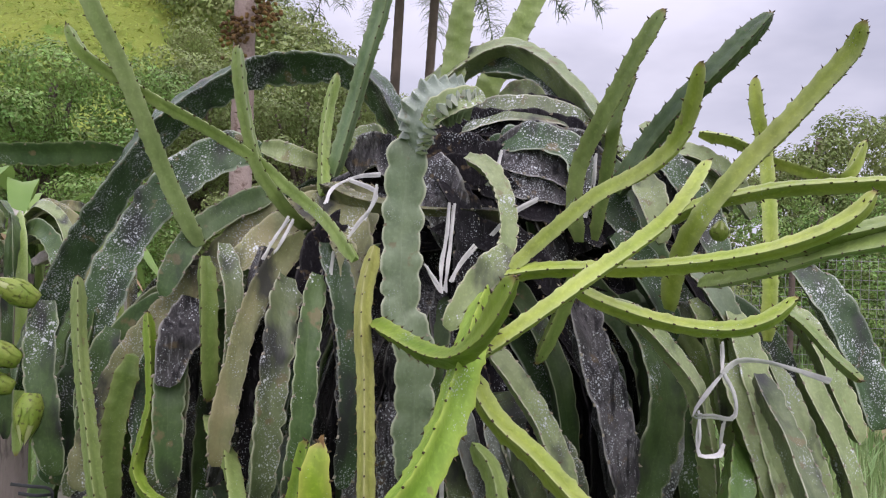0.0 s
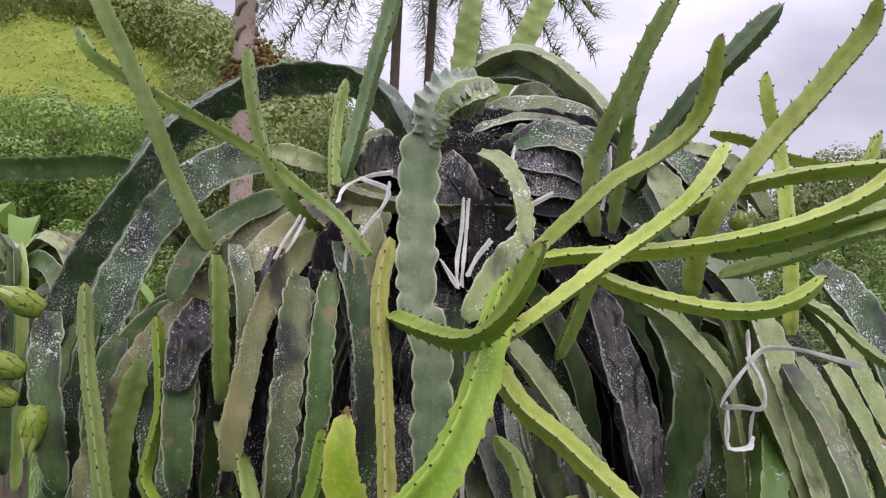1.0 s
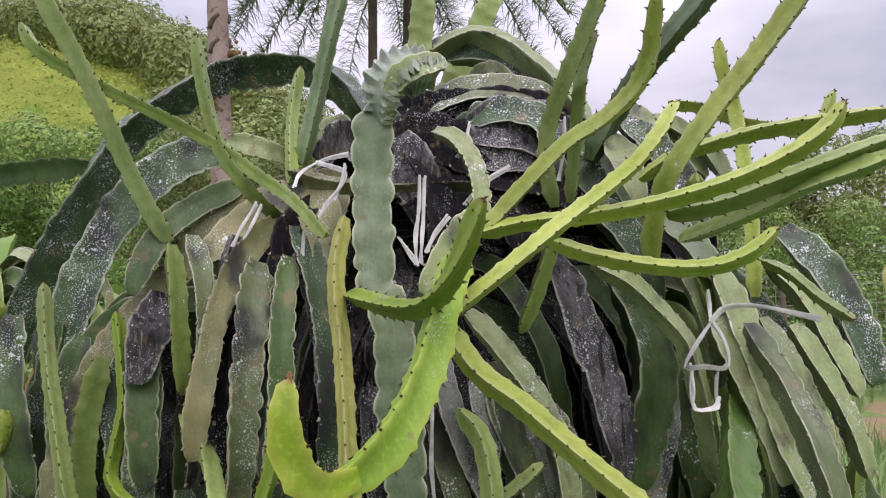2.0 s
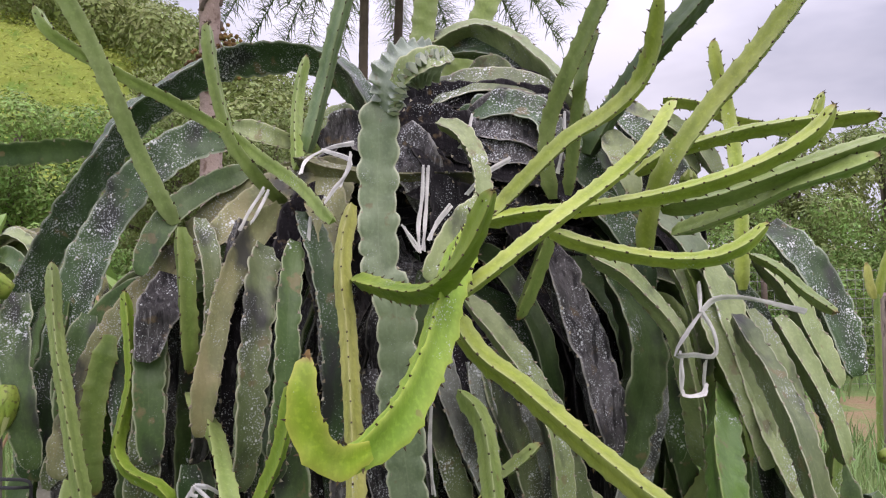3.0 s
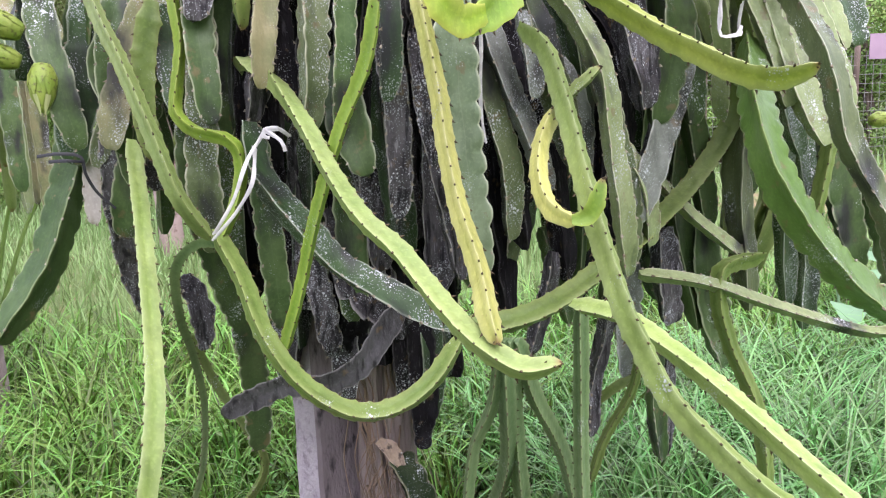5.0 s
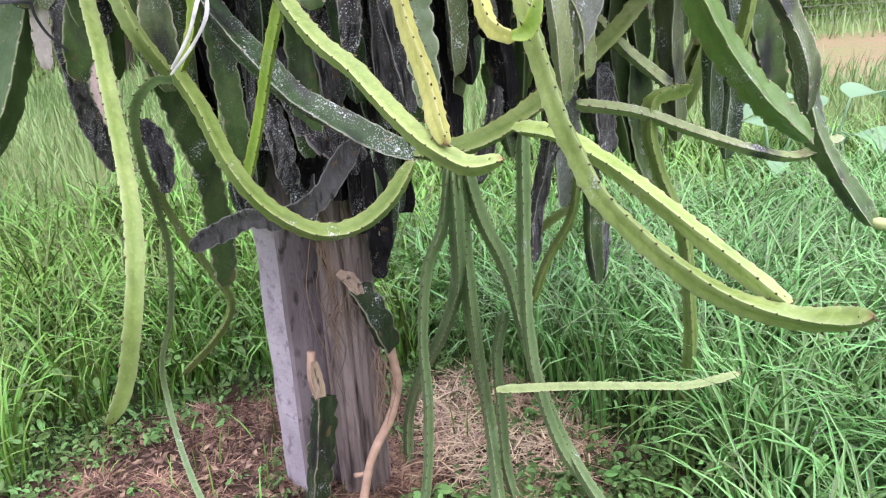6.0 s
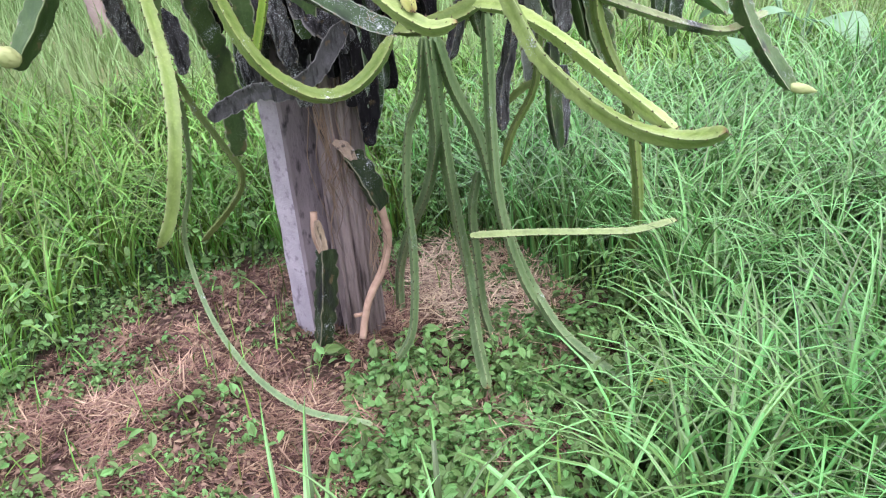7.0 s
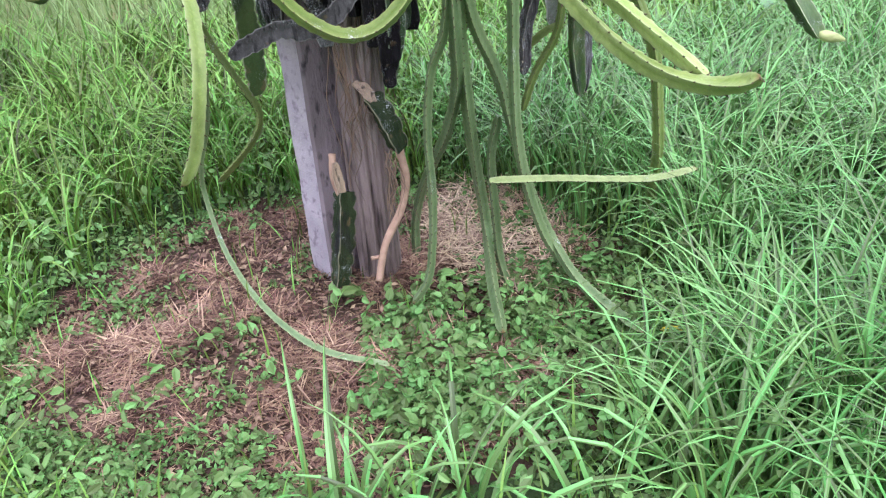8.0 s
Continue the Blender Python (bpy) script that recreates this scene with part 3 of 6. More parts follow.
light = scatter(4200, 0.0, 0.46, 1.2, 1.95, lambda x, y: ((x - 0.22) / 0.22) ** 2 + ((y - 1.55) / 0.34) ** 2 < 1)
light[:, 2] += rng.uniform(0.01, 0.05, len(light))
n_light = len(light)
heap_mesh = blades("straw_heap", light, rng.uniform(0, 2 * math.pi, n_light), rng.uniform(0.03, 0.10, n_light), rng.uniform(0.0015, 0.0045, n_light), rng.uniform(1.2, 1.6, n_light), rng.uniform(-0.1, 0.7, n_light), 3)
heap_mesh.materials.append(FRESH_STRAW)
tagged(new("straw_heap", heap_mesh), "heap of pale fresh straw behind the post", "straw", kind="stuff")

# ---- distance: trees, hill woods, palms, fence ----
def foliage(centres, radii, count, size, mat_name, squash=0.8, seed=1):
    """Leaf cloud of several lumps: leaves lie near each lump's surface, with gaps."""
    g = np.random.default_rng(seed)
    cen, nor, siz = [], [], []
    total = sum(r * r for r in radii)
    for c, r in zip(centres, radii):
        n = int(count * r * r / total)
        d = g.normal(size=(n, 3))
        d /= np.linalg.norm(d, axis=1)[:, None]
        rad = r * (0.70 + 0.36 * g.random(n) ** 0.5)
        lump = np.array([noise.noise(Vector(q) * 2.3 + Vector(c)) for q in d])
        rad = rad * (1 + 0.35 * lump)
        p = d * rad[:, None]
        p[:, 2] *= squash
        cen.append(p + np.array(c))
        nor.append(d + g.normal(0, 0.28, (n, 3)) + np.array([0, 0, 0.15]))
        siz.append(g.uniform(0.6, 1.3, n) * size)
    return leaves(mat_name, np.concatenate(cen), np.concatenate(nor), np.concatenate(siz), 0.5, g)


def tree(x, y, height, spread, count, size, mat, seed, name="tree", label="", category="tree", lumps=44, low=0.35):
    g = np.random.default_rng(seed)
    z0 = land(x, y)
    thing = new(name)
    thing.location = (x, y, z0)
    tagged(thing, label, category)
    trunk = tube("trunk", [(0, 0, -0.2), (0.05 * spread, 0, height * 0.25), (-0.04 * spread, 0.03, height * 0.5), (0.02, 0, height * 0.82)], 0.035 * height, 8, height / 10, 0.012 * height, lumps=0.15)
    part("trunk", trunk, BARK, thing)
    cs, rs = [], []
    for i in range(lumps):
        a = i * 2.4 + g.uniform(-0.4, 0.4)
        u = g.uniform(0.2, 1.0)
        h = height * (low + (1 - low) * g.random())
        cs.append((math.cos(a) * spread * u * 0.75, math.sin(a) * spread * u * 0.75, h - spread * 0.25))
        rs.append(spread * g.uniform(0.13, 0.3))
        if i % 4 == 0:
            limb = tube("limb", [(0, 0, height * 0.35), (cs[-1][0] * 0.5, cs[-1][1] * 0.5, (h + height * 0.35) / 2), cs[-1]], 0.014 * height, 6, height / 8, 0.004 * height)
            part("limb", limb, BARK, thing)
    me = foliage(cs, rs, int(count * 2.2), size * 0.86, "crown", 0.8, seed)
    part("crown", me, mat, thing)
    return thing


TREES = [
    (-6.2, 20.0, 6.6, 2.4, 9000, 0.062, LEAF_DARK, "olive green tree at the foot of the hill"),
    (-7.2, 23.0, 8.2, 2.6, 9000, 0.066, LEAF_DARK, "tall olive green tree on the hillside"),
    (-3.0, 16.5, 5.6, 2.2, 9750, 0.058, LEAF_DARK, "broad dark green tree behind the palm trunk"),
    (-5.2, 17.0, 5.6, 2.2, 9000, 0.058, LEAF_DARK, "dark green bushy tree below the hill"),
    (-1.4, 20.0, 5.2, 2.0, 5400, 0.065, LEAF_DARK, "thin-crowned dark tree behind the plant"),
    (-6.6, 13.0, 5.1, 2.5, 20000, 0.047, LEAF_LIGHT, "light green leafy shrub on the slope"),
    (-9.0, 14.0, 5.5, 2.9, 18000, 0.054, LEAF_LIGHT, "light green leafy bush on the slope"),
    (-4.6, 11.0, 2.6, 1.4, 7200, 0.040, LEAF_LIGHT, "low light green bush beside the field"),
    (-2.6, 12.0, 2.5, 1.4, 6300, 0.043, LEAF_DARK, "low dark green bush behind the palm trunk"),
    (7.4, 15.5, 4.9, 2.2, 10500, 0.058, LEAF_DARK, "rounded dark green tree behind the fence"),
    (10.6, 17.0, 5.4, 2.5, 10500, 0.061, LEAF_DARK, "large dark green tree behind the fence"),
    (4.8, 17.5, 4.2, 2.1, 9000, 0.058, LEAF_DARK, "green bushy tree beyond the fence"),
    (6.0, 12.4, 3.0, 1.6, 9000, 0.040, LEAF_LIGHT, "light green hedge shrub against the fence"),
    (8.6, 12.6, 3.2, 1.8, 9000, 0.043, LEAF_LIGHT, "light green hedge bush against the fence"),
    (11.2, 12.8, 3.2, 1.8, 7500, 0.043, LEAF_LIGHT, "light green hedge bush behind the fence"),
    (3.4, 12.8, 2.9, 1.7, 7500, 0.043, LEAF_DARK, "green shrub at the field's edge"),
    (1.4, 14.5, 3.2, 1.8, 6900, 0.047, LEAF_DARK, "dark green shrub at the field's edge"),
    (-0.8, 14.5, 2.9, 1.6, 6300, 0.043, LEAF_DARK, "dark green shrub between the palms"),
]
for i, (x, y, h, s, n, size, mat, label) in enumerate(TREES):
    tree(x, y, h, s, n, size, mat, 20 + i, "tree" if h > 3 else "shrub", label, "tree" if h > 3 else "shrub", low=0.08 if mat == LEAF_LIGHT else 0.3 if h > 3 else 0.25)

# woods on the hill: many crowns in one cloud of leaves
g = np.random.default_rng(77)
cs, rs = [], []
while len(cs) < 170:
    x, y = g.uniform(-62, 3), g.uniform(36, 84)
    if y > 50 + 0.25 * min(0.0, x + 20) + min(7.0, 1.2 * max(0.0, -19 - x)) or (x > -15 and y > 38):
        r = g.uniform(1.6, 3.4)
        cs.append((x, y, land(x, y) + r * 0.7))
        rs.append(r)
woods = foliage(cs, rs, 160000, 0.21, "woods", 0.9, 78)
woods.materials.append(LEAF_DARK)
tagged(new("hill_woods", woods), "dark green woods covering the hilltop", "woods", kind="stuff")
cs, rs = [], []
while len(cs) < 320:
    x, y = g.uniform(-40, -4), g.uniform(22, 48)
    r = g.uniform(0.25, 1.0) * (1.0 + 0.8 * (g.random() < 0.15))
    cs.append((x, y, land(x, y) + r * 0.4))
    rs.append(r)
sod = np.array([(x, y, land(x, y) + 0.15) for x, y in zip(g.uniform(-46, -1, 60000), 23 + 50 * g.random(60000) ** 1.2)])
turf = leaves("hill_grass", sod, g.normal(0, 0.35, (60000, 3)) + np.array([0, -0.5, 0.8]), g.uniform(0.08, 0.24, 60000), 0.35, g)
turf.materials.append(LEAF_HILL)
tagged(new("hill_grass", turf), "bright yellow-green rough grass on the slope", "grass", kind="stuff")
scrub = foliage(cs, rs, 34000, 0.13, "scrub", 0.8, 79)
scrub.materials.append(LEAF_LIGHT)
tagged(new("hill_scrub", scrub), "light green scrub on the grassy slope", "scrub", kind="stuff")


def frond(points, n, leaf, droop, seed):
    """A feather leaf: a thin stalk with narrow leaflets hanging on both sides."""
    g = np.random.default_rng(seed)
    path = spline(points, 0.05)
    roots, head, ln = [], [], []
    for i in range(n):
        u = 0.12 + 0.88 * i / n
        c = path[int(u * (len(path) - 1))]
        d = path[min(int(u * (len(path) - 1)) + 1, len(path) - 1)] - path[max(int(u * (len(path) - 1)) - 1, 0)]
        a = math.atan2(d.y, d.x)
        for s in (-1, 1):
            roots.append(c)
            head.append(a + s * g.uniform(0.3, 1.6))
            ln.append(leaf * (1 - 0.5 * u) * g.uniform(0.7, 1.15))
    m = len(roots)
    me = blades("leaf_blade", np.array([tuple(r) for r in roots]), np.array(head), np.array(ln), np.full(m, 0.019), g.uniform(0.7, 1.9, m), g.uniform(0.6, droop, m), 4)
    return me


def palm(x, y, height, radius, fronds, reach, label, seed, lean=0.0, fall=1.0, bark=None):
    g = np.random.default_rng(seed)
    thing = new("palm_tree")
    thing.location = (x, y, land(x, y))
    tagged(thing, label, "palm")
    top = Vector((lean, 0, height))
    rings = tube("trunk", [(0, 0, -0.1), (lean * 0.25, 0, height * 0.35), (lean * 0.6, 0, height * 0.7), tuple(top)], radius, 12, 0.09, radius * 0.8)
    for i, v in enumerate(rings.vertices):
        ring = i // 12
        if ring % 2:
            d = Vector((v.co.x, v.co.y, 0)) - Vector((lean * v.co.z / height, 0, 0))
            v.co += d * 0.05
    part("trunk", rings, bark or TRUNK, thing)
    for i in range(fronds):
        a = 2 * math.pi * i / fronds + g.uniform(-0.2, 0.2)
        up = g.uniform(0.1, 0.5)
        r = reach * g.uniform(0.8, 1.1)
        d = Vector((math.cos(a), math.sin(a), 0))
        pts = [top, top + d * r * 0.3 + Vector((0, 0, up)), top + d * r * 0.7 + Vector((0, 0, up * 0.7 - 0.2 * fall)), top + d * r + Vector((0, 0, -0.9 * fall))]
        stalk = tube("stalk", pts, 0.02, 5, 0.2, 0.006)
        st = part("frond", stalk, LEAF_PALM, thing)
        me = frond(pts, 190, 0.7, 2.2, seed * 31 + i)
        tagged(part("leaf_blade", me, LEAF_PALM, st), kind="stuff")
    return thing


palm(-0.9, 12.0, 7.0, 0.085, 12, 2.6, "slender palm with feathery drooping fronds", 3, 0.15, 1.2, BARK)
palm(-0.42, 12.4, 6.7, 0.085, 12, 2.5, "slender palm standing close beside another palm", 4, 0.2, 1.3, BARK)

# nearer palm with old leaf bases and a bunch of fruit
near_palm = palm(-1.83, 7.0, 6.2, 0.105, 9, 2.2, "pale smooth palm trunk with a hanging fruit bunch", 9, -0.05, 1.0)
for i in range(7):
    a = i * 2.1
    z = 3.62 + 0.075 * i
    base = tube("leaf_base", [(-0.03 + 0.09 * math.cos(a), 0.09 * math.sin(a), z), (-0.03 + 0.105 * math.cos(a + 0.3), 0.105 * math.sin(a + 0.3), z + 0.08), (-0.03 + 0.10 * math.cos(a + 0.9), 0.10 * math.sin(a + 0.9), z + 0.13)], 0.024, 6, 0.05, 0.012, 0.5)
    part("leaf_base", base, BARK, near_palm, "dark torn old leaf base")
for sx, sz in ((-0.06, 3.45), (0.19, 3.62)):
    g = np.random.default_rng(int(100 * sz))
    bm = bmesh.new()
    for i in range(90):
        q = Vector(g.normal(0, 1, 3))
        q = Vector((sx, -0.14, sz)) + Vector((q.x * 0.07, q.y * 0.05, q.z * 0.085))
        bmesh.ops.create_icosphere(bm, subdivisions=1, radius=0.02, matrix=Matrix.Translation(q))
    tagged(part("fruit_bunch", bm, FRUIT, near_palm, "dense bunch of small brown fruits"), kind="stuff")

# wire fence
fence = new("wire_fence")
tagged(fence, "grey wire mesh fence on thin posts at the field's edge", "fence")
wire_v = tube("wire", [(0, 0, 0), (0, 0, 1.62)], 0.0035, 4, 1.0)
for i in range(110):
    o = part("vertical_wire", wire_v, WIRE, fence)
    o.location = (-1.0 + i * 0.11, 10.2 + 0.0, 0.0)
wire_h = tube("wire", [(-1.2, 10.205, 0), (11.2, 10.205, 0)], 0.0035, 4, 3.0)
for i in range(13):
    o = part("horizontal_wire", wire_h, WIRE, fence)
    o.location = (0, 0, 0.08 + i * 0.125)
post_m = tube("post", [(0, 10.23, -0.2), (0, 10.23, 0.8), (0, 10.23, 1.75)], 0.04, 10, 0.4)
for i in range(6):
    o = part("fence_post", post_m, BARK, fence)
    o.location = (0.2 + 2.2 * i, 0, 0)


def panel(x, z, wide, high, label):
    bm = bmesh.new()
    bmesh.ops.create_cube(bm, size=1.0, matrix=Matrix.Diagonal((wide, 0.012, high, 1.0)))
    bmesh.ops.bevel(bm, geom=bm.edges[:], offset=0.004, segments=2, affect="EDGES")
    ob = part("sign_panel", bm, SIGN)
    ob.location = (x, 10.16, z)
    return tagged(ob, label, "sign")


panel(6.22, 1.17, 0.36, 0.35, "plain lilac panel hung on the wire fence")
panel(7.09, 1.70, 0.33, 0.34, "plain lilac panel at the top of the wire fence")

# ---- the posts that carry the plant ----
def board(name, size, cut=0.008, segs=10, rough=0.003, seed=0.0):
    """An upright post with softened corners and a slightly uneven surface, standing at z = 0."""
    bm = bmesh.new()
    w, d, h = size
    prof = [(-w / 2 + cut, -d / 2), (w / 2 - cut, -d / 2), (w / 2, -d / 2 + cut), (w / 2, d / 2 - cut), (w / 2 - cut, d / 2), (-w / 2 + cut, d / 2), (-w / 2, d / 2 - cut), (-w / 2, -d / 2 + cut)]
    rings = []
    for i in range(segs + 1):
        z = h * i / segs
        ring = []
        for x, y in prof:
            q = noise.noise(Vector((x * 30, y * 30 + seed, z * 9)))
            ring.append(bm.verts.new((x * (1 + rough / w * 4 * q), y * (1 + rough / d * 4 * q), z)))
        rings.append(ring)
    for a, b in zip(rings, rings[1:]):
        for k in range(8):
            bm.faces.new((a[k], a[(k + 1) % 8], b[(k + 1) % 8], b[k]))
    bm.faces.new(rings[0][::-1])
    bm.faces.new(rings[-1])
    return bm


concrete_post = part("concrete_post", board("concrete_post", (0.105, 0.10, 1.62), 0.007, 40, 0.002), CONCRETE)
concrete_post.data.materials.append(STAINED_SHADED)
# front side takes the stained tone that also carries its shade
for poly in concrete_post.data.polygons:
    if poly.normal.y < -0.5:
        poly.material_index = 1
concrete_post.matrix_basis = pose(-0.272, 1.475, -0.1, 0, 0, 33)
tagged(concrete_post, "square weathered grey concrete post under the cactus", "post")

# round wooden post, split by a long crack
bm = bmesh.new()
rings = []
AROUND = 96
for i in range(70):
    z = 1.62 * i / 69
    ring = []
    for k in range(AROUND):
        a = 2 * math.pi * k / AROUND
        r = 0.058 + 0.006 * noise.noise(Vector((math.cos(a) * 3, math.sin(a) * 3, z * 2.0))) + 0.0035 * noise.noise(Vector((math.cos(a) * 16, math.sin(a) * 16, z * 1.5)))
        turned = a - 2 * math.pi if a > math.pi else a
        for crack, deep, wide in ((-1.62, 0.034, 0.075), (-0.95, 0.016, 0.05), (-2.35, 0.02, 0.06), (-1.25, 0.009, 0.04), (-2.0, 0.008, 0.04)):
            drift = 0.10 * math.sin(z * 5 + crack * 3) + 0.05 * noise.noise(Vector((z * 9, crack, 0)))
            r -= deep * (0.75 + 0.4 * noise.noise(Vector((z * 4, crack, 3)))) * math.exp(-((turned - crack - drift) / wide) ** 2)
        ring.append(bm.verts.new((r * math.cos(a), r * 0.95 * math.sin(a), z)))
    rings.append(ring)
for a, b in zip(rings, rings[1:]):
    for k in range(AROUND):
        bm.faces.new((a[k], a[(k + 1) % AROUND], b[(k + 1) % AROUND], b[k]))
bm.faces.new(rings[-1])
for f in bm.faces:
    f.smooth = True
wooden_post = part("wooden_post", bm, WOOD)
wooden_post.matrix_basis = pose(-0.152, 1.415, -0.1)
tagged(wooden_post, "cracked weathered brown wooden post beside the concrete post", "post")

# ---- the cactus ----
plant = new("dragon_fruit_cactus")
plant.location = (-0.16, 1.42, 0.0)
tagged(plant, "large drooping dragon fruit cactus tied over a post", "cactus")
WINGED = ((1.0, 0.0), (0.95, 0.05), (0.70, 0.18), (0.46, 0.46), (0.36, 1.0))
SOLID = ((1.0, 0.0), (0.95, 0.06), (0.72, 0.24), (0.54, 0.60), (0.45, 1.0))
YOUNG = ("forest", "flame", "vine", "milky", "soft", "lime", "vivid", "yellow", "olime", "mid", "olive")
made_stems = []


def stem(kind, width, turn, scallop, *points, tip=True, spines=True, label="", wave=0.0, step=0.006, owner=None):
    """A three-winged cactus stem along a curve: wings scalloped, with a small spine in each notch."""
    owner = owner or plant
    to_owner = Matrix.Translation(-owner.location)
    seed = len(made_stems) * 7.31
    radius = width / (1.86 if kind in YOUNG else 1.72)
    path = spline(points, step)
    n = len(path)
    run = [0.0]
    for a, b in zip(path, path[1:]):
        run.append(run[-1] + (b - a).length)
    total = run[-1]
    scallop = scallop if kind in YOUNG else scallop * 1.7
    period = max(0.026, min(0.042, width * 0.62))
    around = []
    outline = SOLID if kind in YOUNG and kind != "vivid" else WINGED
    crinkle = 0.11 if kind in ("dead", "black") else 0.02 if kind in YOUNG else 0.05
    for w in range(3):
        for r, u in outline[:4]:
            around.append((w, r, u))
        around.append((w, outline[4][0], 1.0))
        for r, u in reversed(outline[1:4]):
            around.append((w + 1, r, -u))
    m = len(around)
    verts, ribs, ends, thorns = [], [], [], []
    ref = None
    last = [None] * 3
    for i, c in enumerate(path):
        d = (path[min(i + 1, n - 1)] - path[max(i - 1, 0)]).normalized()
        want = Vector((0, -1, 0.22))
        want = want - d * want.dot(d)
        if want.length < 0.25:
            want = ref if ref is not None else Vector((1, 0, 0.3))
            want = want - d * want.dot(d)
        want.normalize()
        ref = want if ref is None else (ref * 0.9 + want * 0.1)
        ref = (ref - d * ref.dot(d)).normalized()
        side = d.cross(ref)
        s = run[i]
        grow_in = min(1.0, (0.9 if kind == "stub" else 0.55) + s / (width * 1.6))
        left = min(1.0, (total - s) / (width * (1.9 if kind in YOUNG else 1.9)))
        low = (0.2 if kind in YOUNG else 0.3) if tip else 0.75
        grow_out = low + (1 - low) * math.sqrt(max(0.0, 1 - (1 - left) ** 2))
        base = radius * grow_in * grow_out * (1 + (0.06 if kind in YOUNG else 0.14) * noise.noise(Vector((s * 9, seed, 0))))
        spin = radians(turn + (14 if kind in YOUNG else 26) * noise.noise(Vector((s * 3.0, seed, 5))))
        for w, r, u in around:
            drift = 0.4 * noise.noise(Vector((s * 15, seed, (w % 3) * 4.0)))
            phase = (s / period + drift + (w % 3) * 0.37 + seed) % 1.0
            notch = scallop * (0.55 + 1.1 * abs(noise.noise(Vector((s * 11, seed + 3.0, (w % 3) * 4.0)))))
            if kind in YOUNG:
                near = min(phase, 1 - phase)
                bumpy = 0.95 + 0.15 * math.exp(-((near / 0.12) ** 2)) + 0.06 * phase
            else:
                bumpy = 1 - notch * 2.0 * (0.55 * abs(math.cos(math.pi * phase)) ** 5 + 0.12 * phase)
            worn = 1 + (0.05 + scallop * 0.5) * noise.noise(Vector((s * 45, seed + (w % 3) * 9.0, 2))) if r > 0.9 else 1.0
            rr = base * (r * (bumpy * worn if r > 0.5 else 1.0))
            a = spin + 2 * math.pi / 3 * (w + u * 0.5)
            p = c + ref * (rr * math.cos(a)) + side * (rr * math.sin(a))
            if wave and r > 0.5:
                p += (side * math.cos(a) - ref * math.sin(a)) * (wave * width * r * r * math.sin(2 * math.pi * s / 0.0125 + w))
            q = p * 26 + Vector((seed, 0, 0))
            p += Vector((noise.noise(q), noise.noise(q + Vector((9, 0, 0))), noise.noise(q + Vector((0, 9, 0))))) * (crinkle * width)
            verts.append(to_owner @ p)
            ribs.append(r * r if r > 0.5 else r * 0.4)
            ends.append(max(0.0, 1 - (total - s) / 0.007) if tip else 0.0)
        for w in range(3):
            cell = int(s / period + 0.4 * noise.noise(Vector((s * 15, seed, w * 4.0))) + w * 0.37 + seed)
            if last[w] is not None and cell != last[w]:
                a = spin + 2 * math.pi / 3 * w
                out = ref * math.cos(a) + side * math.sin(a)
                thorns.append((c + out * base * (1.06 if kind in YOUNG else 1 - scallop * 1.1), out, d))
            last[w] = cell
    if tip and kind in YOUNG:
        for w in range(6):
            a = 2 * math.pi * w / 6
            out = ref * math.cos(a) + side * math.sin(a)
            thorns.append((path[-1] - d * (0.003 * w) + out * (0.001 + 0.0006 * w), (out + d).normalized(), d.cross(out)))
    faces = []
    for i in range(n - 1):
        for k in range(m):
            j = (k + 1) % m
            faces.append((i * m + k, i * m + j, (i + 1) * m + j, (i + 1) * m + k))
    faces.append(tuple(range(m - 1, -1, -1)))
    faces.append(tuple((n - 1) * m + k for k in range(m)))
    me = mesh_of("stem", verts, faces)
    me.set_sharp_from_angle(angle=radians(38))
    rib = me.attributes.new("rib", "FLOAT", "POINT")
    rib.data.foreach_set("value", ribs)
    if kind in YOUNG:
        dry_tip = me.attributes.new("tip", "FLOAT", "POINT")
        dry_tip.data.foreach_set("value", ends)
    ob = part("stem", me, SKINS[kind], owner, label)
    made_stems.append(ob)
    if spines and thorns:
        v, f = [], []
        for q, out, d in thorns:
            b = len(v)
            sd = out.cross(d)
            s0 = (0.0012 if kind in YOUNG else 0.0021) * (0.8 + 0.5 * abs(noise.noise(q * 90)))
            tipp = q + out * 0.004 + d * 0.002
            for o in (sd * s0 + d * s0, -sd * s0 + d * s0, -sd * s0 - d * s0 * 1.6, sd * s0 - d * s0 * 1.6):
                v.append(to_owner @ (q - out * 0.001 + o))
            v.append(to_owner @ tipp)
            f += [(b, b + 1, b + 4), (b + 1, b + 2, b + 4), (b + 2, b + 3, b + 4), (b + 3, b, b + 4)]
        tagged(part("spine_row", mesh_of("spine_row", v, f, False), THORN if kind in YOUNG else AREOLE, ob), kind="stuff")
    return ob


